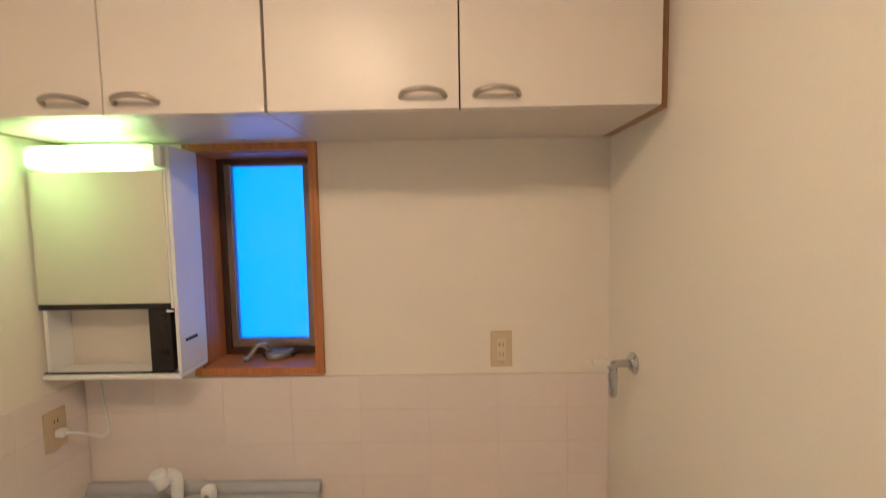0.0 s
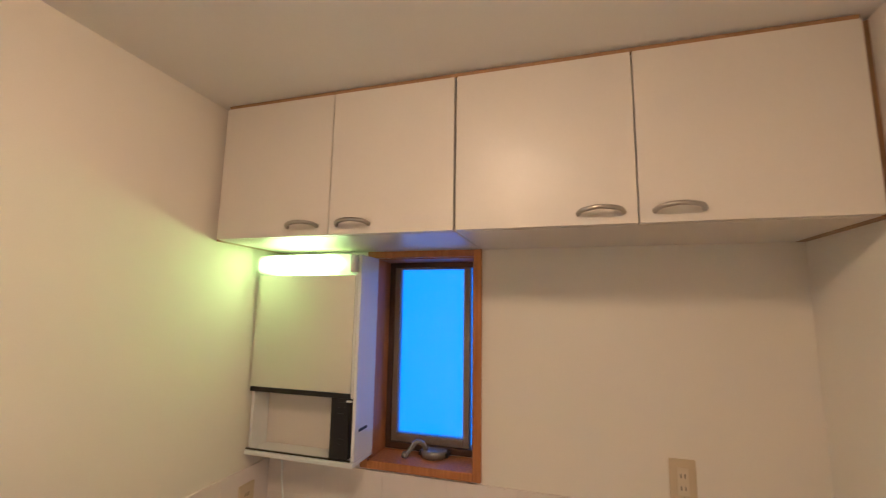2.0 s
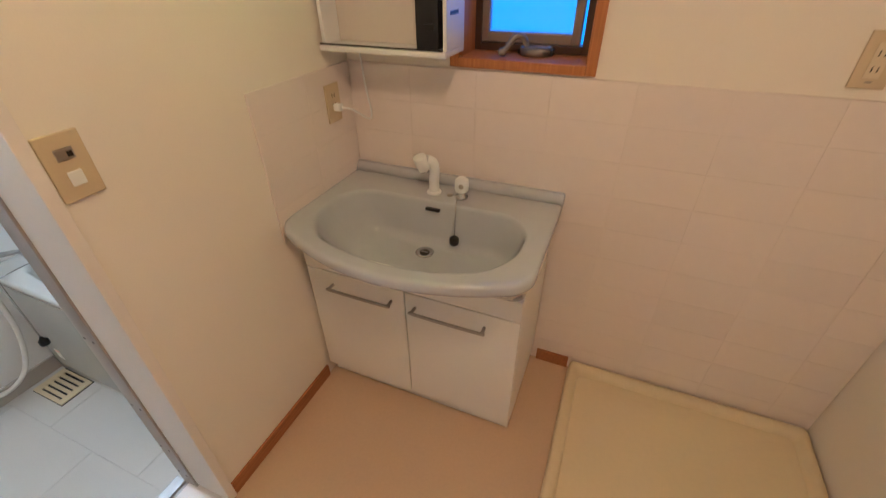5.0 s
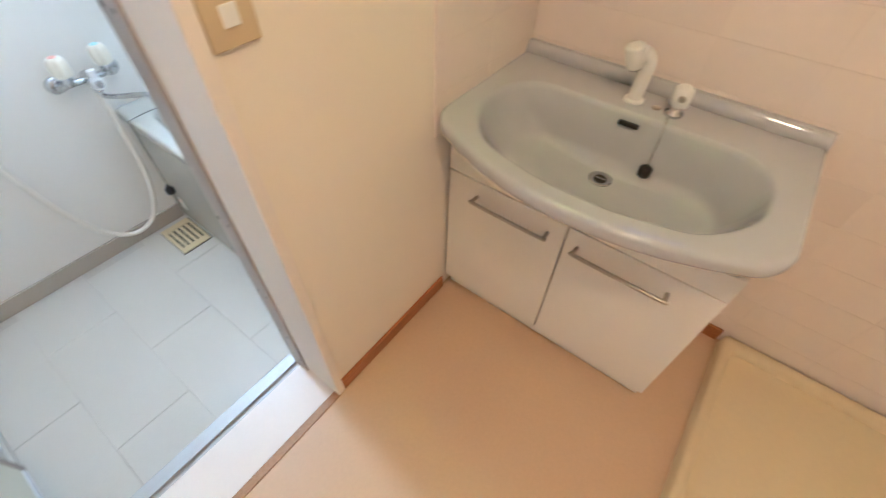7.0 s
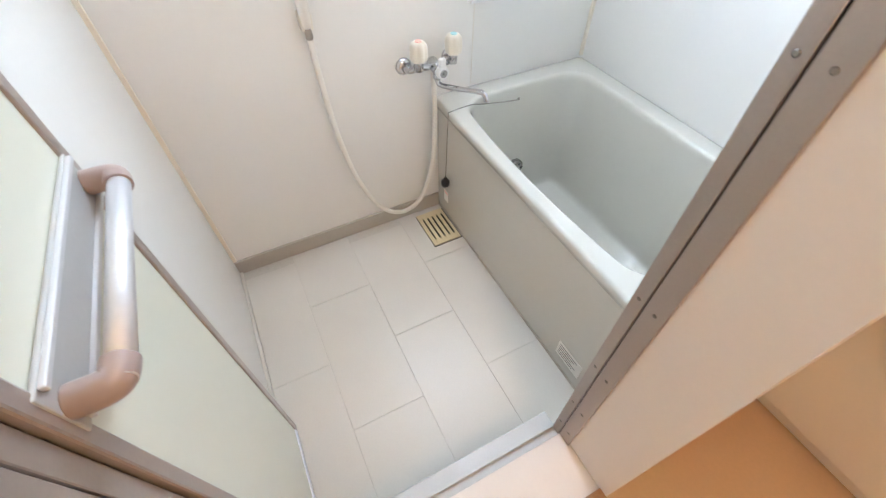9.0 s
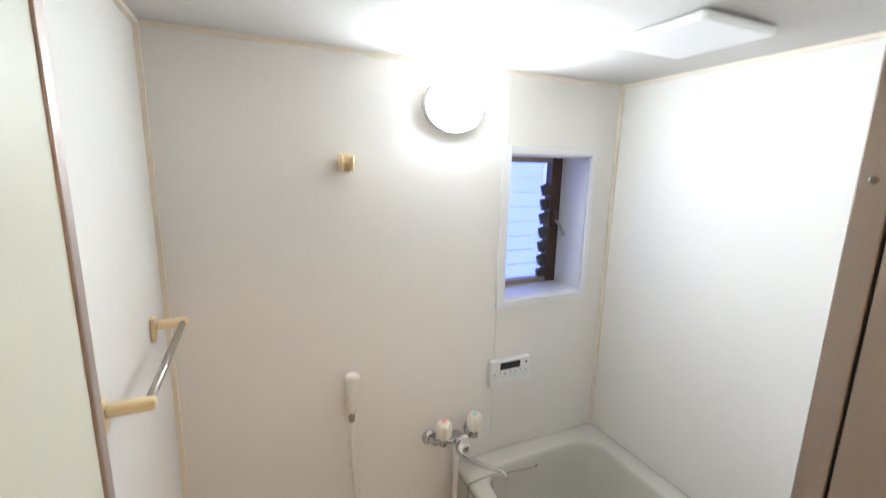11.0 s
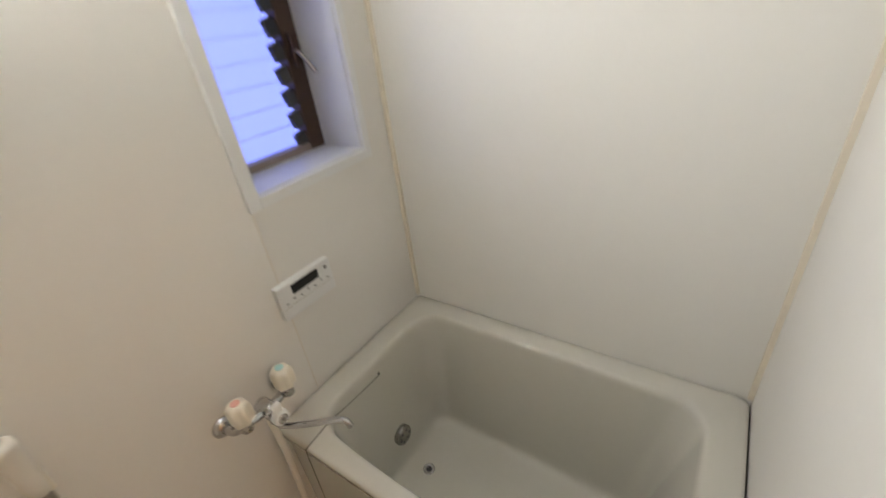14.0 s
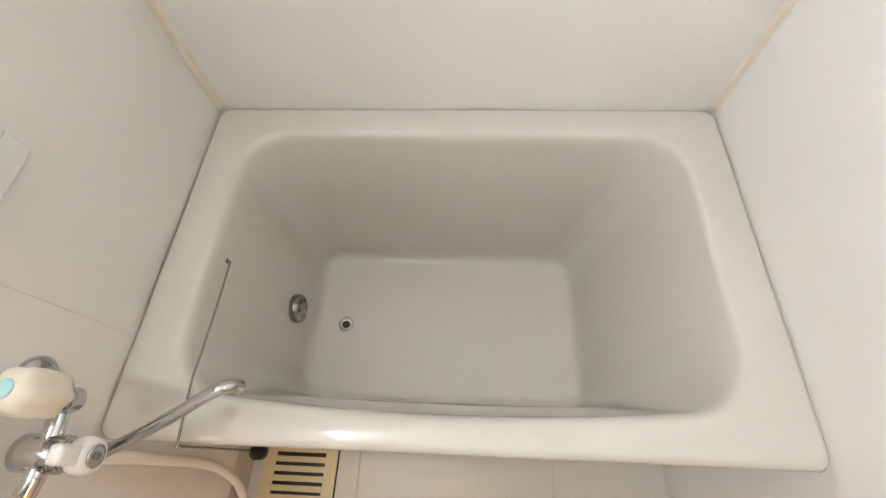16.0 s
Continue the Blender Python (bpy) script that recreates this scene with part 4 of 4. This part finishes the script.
# lamp, hook, rail, vent, hatch
lp = thing("wall_lamp", BX0, -0.842, 1.828, "round white glowing bath wall lamp", "wall lamp")
oval = Matrix.Diagonal((0.78, 1.0, 1.0, 1.0))
part("base", turned([(0.112, 0.0), (0.115, 0.004), (0.115, 0.034), (0.112, 0.0375)], put(BX0 + 0.0005, -0.842, 1.832, "x") @ oval, 48), WHITE, lp, "white lamp rim")
part("glass", turned([(0.1105, 0.0365), (0.107, 0.043), (0.085, 0.0525), (0.045, 0.058), (0.01, 0.059)], put(BX0, -0.842, 1.832, "x") @ oval, 48), BATH_GLOW, lp, "glowing white glass")
hk = thing("shower_hook", BX0, -1.225, 1.625, "yellowed plastic shower holder on the wall", "hook")
part("plate", box(BX0 + 0.0005, BX0 + 0.022, -1.245, -1.205, 1.600, 1.658, 0.006, 3), YELLOWED, hk)
cup = []
for q in range(40, 321, 20):
    ca, sa = math.cos(radians(q)), math.sin(radians(q))
    cup.append([(BX0 + 0.042 + rad * ca, -1.225 + rad * sa, z) for rad, z in ((0.0165, 1.604), (0.0245, 1.604), (0.0265, 1.65), (0.0195, 1.65))])
part("cradle", loft(cup), YELLOWED, hk, "open cradle")
rl = thing("towel_rail", -1.0, BY0, 1.2, "grey towel rail on yellowed plastic brackets", "towel rail")
for x in (-1.232, -0.815):
    br = part("bracket", box(x - 0.014, x + 0.014, BY0 + 0.0005, BY0 + 0.012, 1.165, 1.225, 0.003), YELLOWED, rl, "yellowed plastic bracket")
    part("arm", box(x - 0.011, x + 0.011, BY0 + 0.012, BY0 + 0.085, 1.195, 1.217, 0.006, 3), YELLOWED, br)
part("bar", tube([(-1.228, BY0 + 0.072, 1.206), (-0.82, BY0 + 0.072, 1.206)], 0.008, 12, 2), STEEL, rl, "grey metal bar")
VX0, VX1, VY0, VY1 = -0.925, -0.662, -0.600, -0.338
vt = thing("ceiling_vent", -0.79, -0.47, BZ1, "white square ceiling vent cover", "vent")
part("cover", loft([rounded(VX0 + 0.03, VX1 - 0.03, VY0 + 0.03, VY1 - 0.03, 0.012, BZ1 - 0.012), rounded(VX0, VX1, VY0, VY1, 0.008, BZ1 - 0.014), rounded(VX0, VX1, VY0, VY1, 0.008, BZ1 - 0.028), rounded(VX0 + 0.006, VX1 - 0.006, VY0 + 0.006, VY1 - 0.006, 0.008, BZ1 - 0.032)]), WHITE, vt)
part("neck", box(VX0 + 0.03, VX1 - 0.03, VY0 + 0.03, VY1 - 0.03, BZ1 - 0.0125, BZ1 - 0.0005), WHITE, vt)
HX, HY, HR = -0.765, -1.345, 0.238
ht = thing("ceiling_hatch", HX, HY, BZ1, "round inspection hatch in the bath ceiling", "hatch")
part("cover", turned([(HR - 0.004, -0.0006), (HR - 0.004, -0.0025), (HR - 0.007, -0.003)], pose(HX, HY, BZ1), 72), BATH_CEILING_DIMMED, ht)
part("rim", loft([[(HX + r * math.cos(a), HY + r * math.sin(a), BZ1 + z) for a in [2 * math.pi * k / 72 for k in range(72)]] for r, z in ((HR - 0.0035, -0.0006), (HR - 0.002, -0.0035), (HR + 0.001, -0.0035), (HR + 0.003, -0.0006))], False, False), COVE, ht, "grey hatch rim")

# ---- pieces: wall tiles ----
TW_, TH_ = 0.232, 0.1155
back = structure("tile_bed_north", box(0.0025, EAST - 0.001, -0.0072, -0.0005, 0.0, 1.158), GROUT, "grout bed behind the wall tiles", "wall tiles")
back_w = structure("tile_bed_west", box(0.0005, 0.0052, -0.478, -0.0085, 0.70, 1.158), GROUT, "grout bed behind the wall tiles", "wall tiles")
shared = {}


def tile(parent, x0, y0, z0, w, h, facing):
    key = (round(w, 3), round(h, 3), facing)
    if key not in shared:
        b = box(0.0006, w - 0.0006, -0.0013, 0.0, 0.0006, h - 0.0006, 0.0005, 1) if facing == "-y" else box(0.0, 0.0013, 0.0006, w - 0.0006, 0.0006, h - 0.0006, 0.0005, 1)
        me = bpy.data.meshes.new("tile")
        b.to_mesh(me)
        b.free()
        me.materials.append(TILE)
        shared[key] = me
    ob = new("tile", shared[key])
    ob.location = (x0, y0, z0)
    ob.parent = parent


z = 1.158
while z > 0.001:
    h = min(TH_, z)
    x = 0.008
    while x < EAST - 0.01:
        w = min(TW_, EAST - 0.001 - x)
        if not (x + w < 0.76 and z < 0.70) and z - h > -0.001:
            tile(back, x, -0.0072, z - h, w, h, "-y")
        x += TW_
    if z > 0.75:
        y = -0.478
        while y < -0.01:
            w = min(TW_, -0.009 - y)
            tile(back_w, 0.0052, y, z - h, w, h, "x")
            y += TW_
    z -= h

# ---- pieces: bath floor tiles ----
fl, fw_ = 0.553, 0.265
shared_f = {}
r = 0
y1 = -0.738
while y1 > BY0 + 0.02:
    y0 = max(y1 - fw_, BY0 + 0.013)
    x = (-1.357 if r % 2 else -1.640)
    while x < BX1 - 0.02:
        a, b2 = max(x, BX0 + 0.013), min(x + fl, BX1 - 0.012)
        if b2 - a > 0.02:
            key = (round(b2 - a, 3), round(y1 - y0, 3))
            if key not in shared_f:
                bmx = box(0.0008, b2 - a - 0.0008, 0.0008, y1 - y0 - 0.0008, 0, 0.003, 0.001, 1)
                me = bpy.data.meshes.new("floor_tile")
                bmx.to_mesh(me)
                bmx.free()
                me.materials.append(BATH_FLOOR)
                shared_f[key] = me
            ob = new("floor_tile", shared_f[key])
            ob.location = (a, y0, BZ0 - 0.003)
            ob.parent = floor_b
        x += fl
    y1 -= fw_
    r += 1
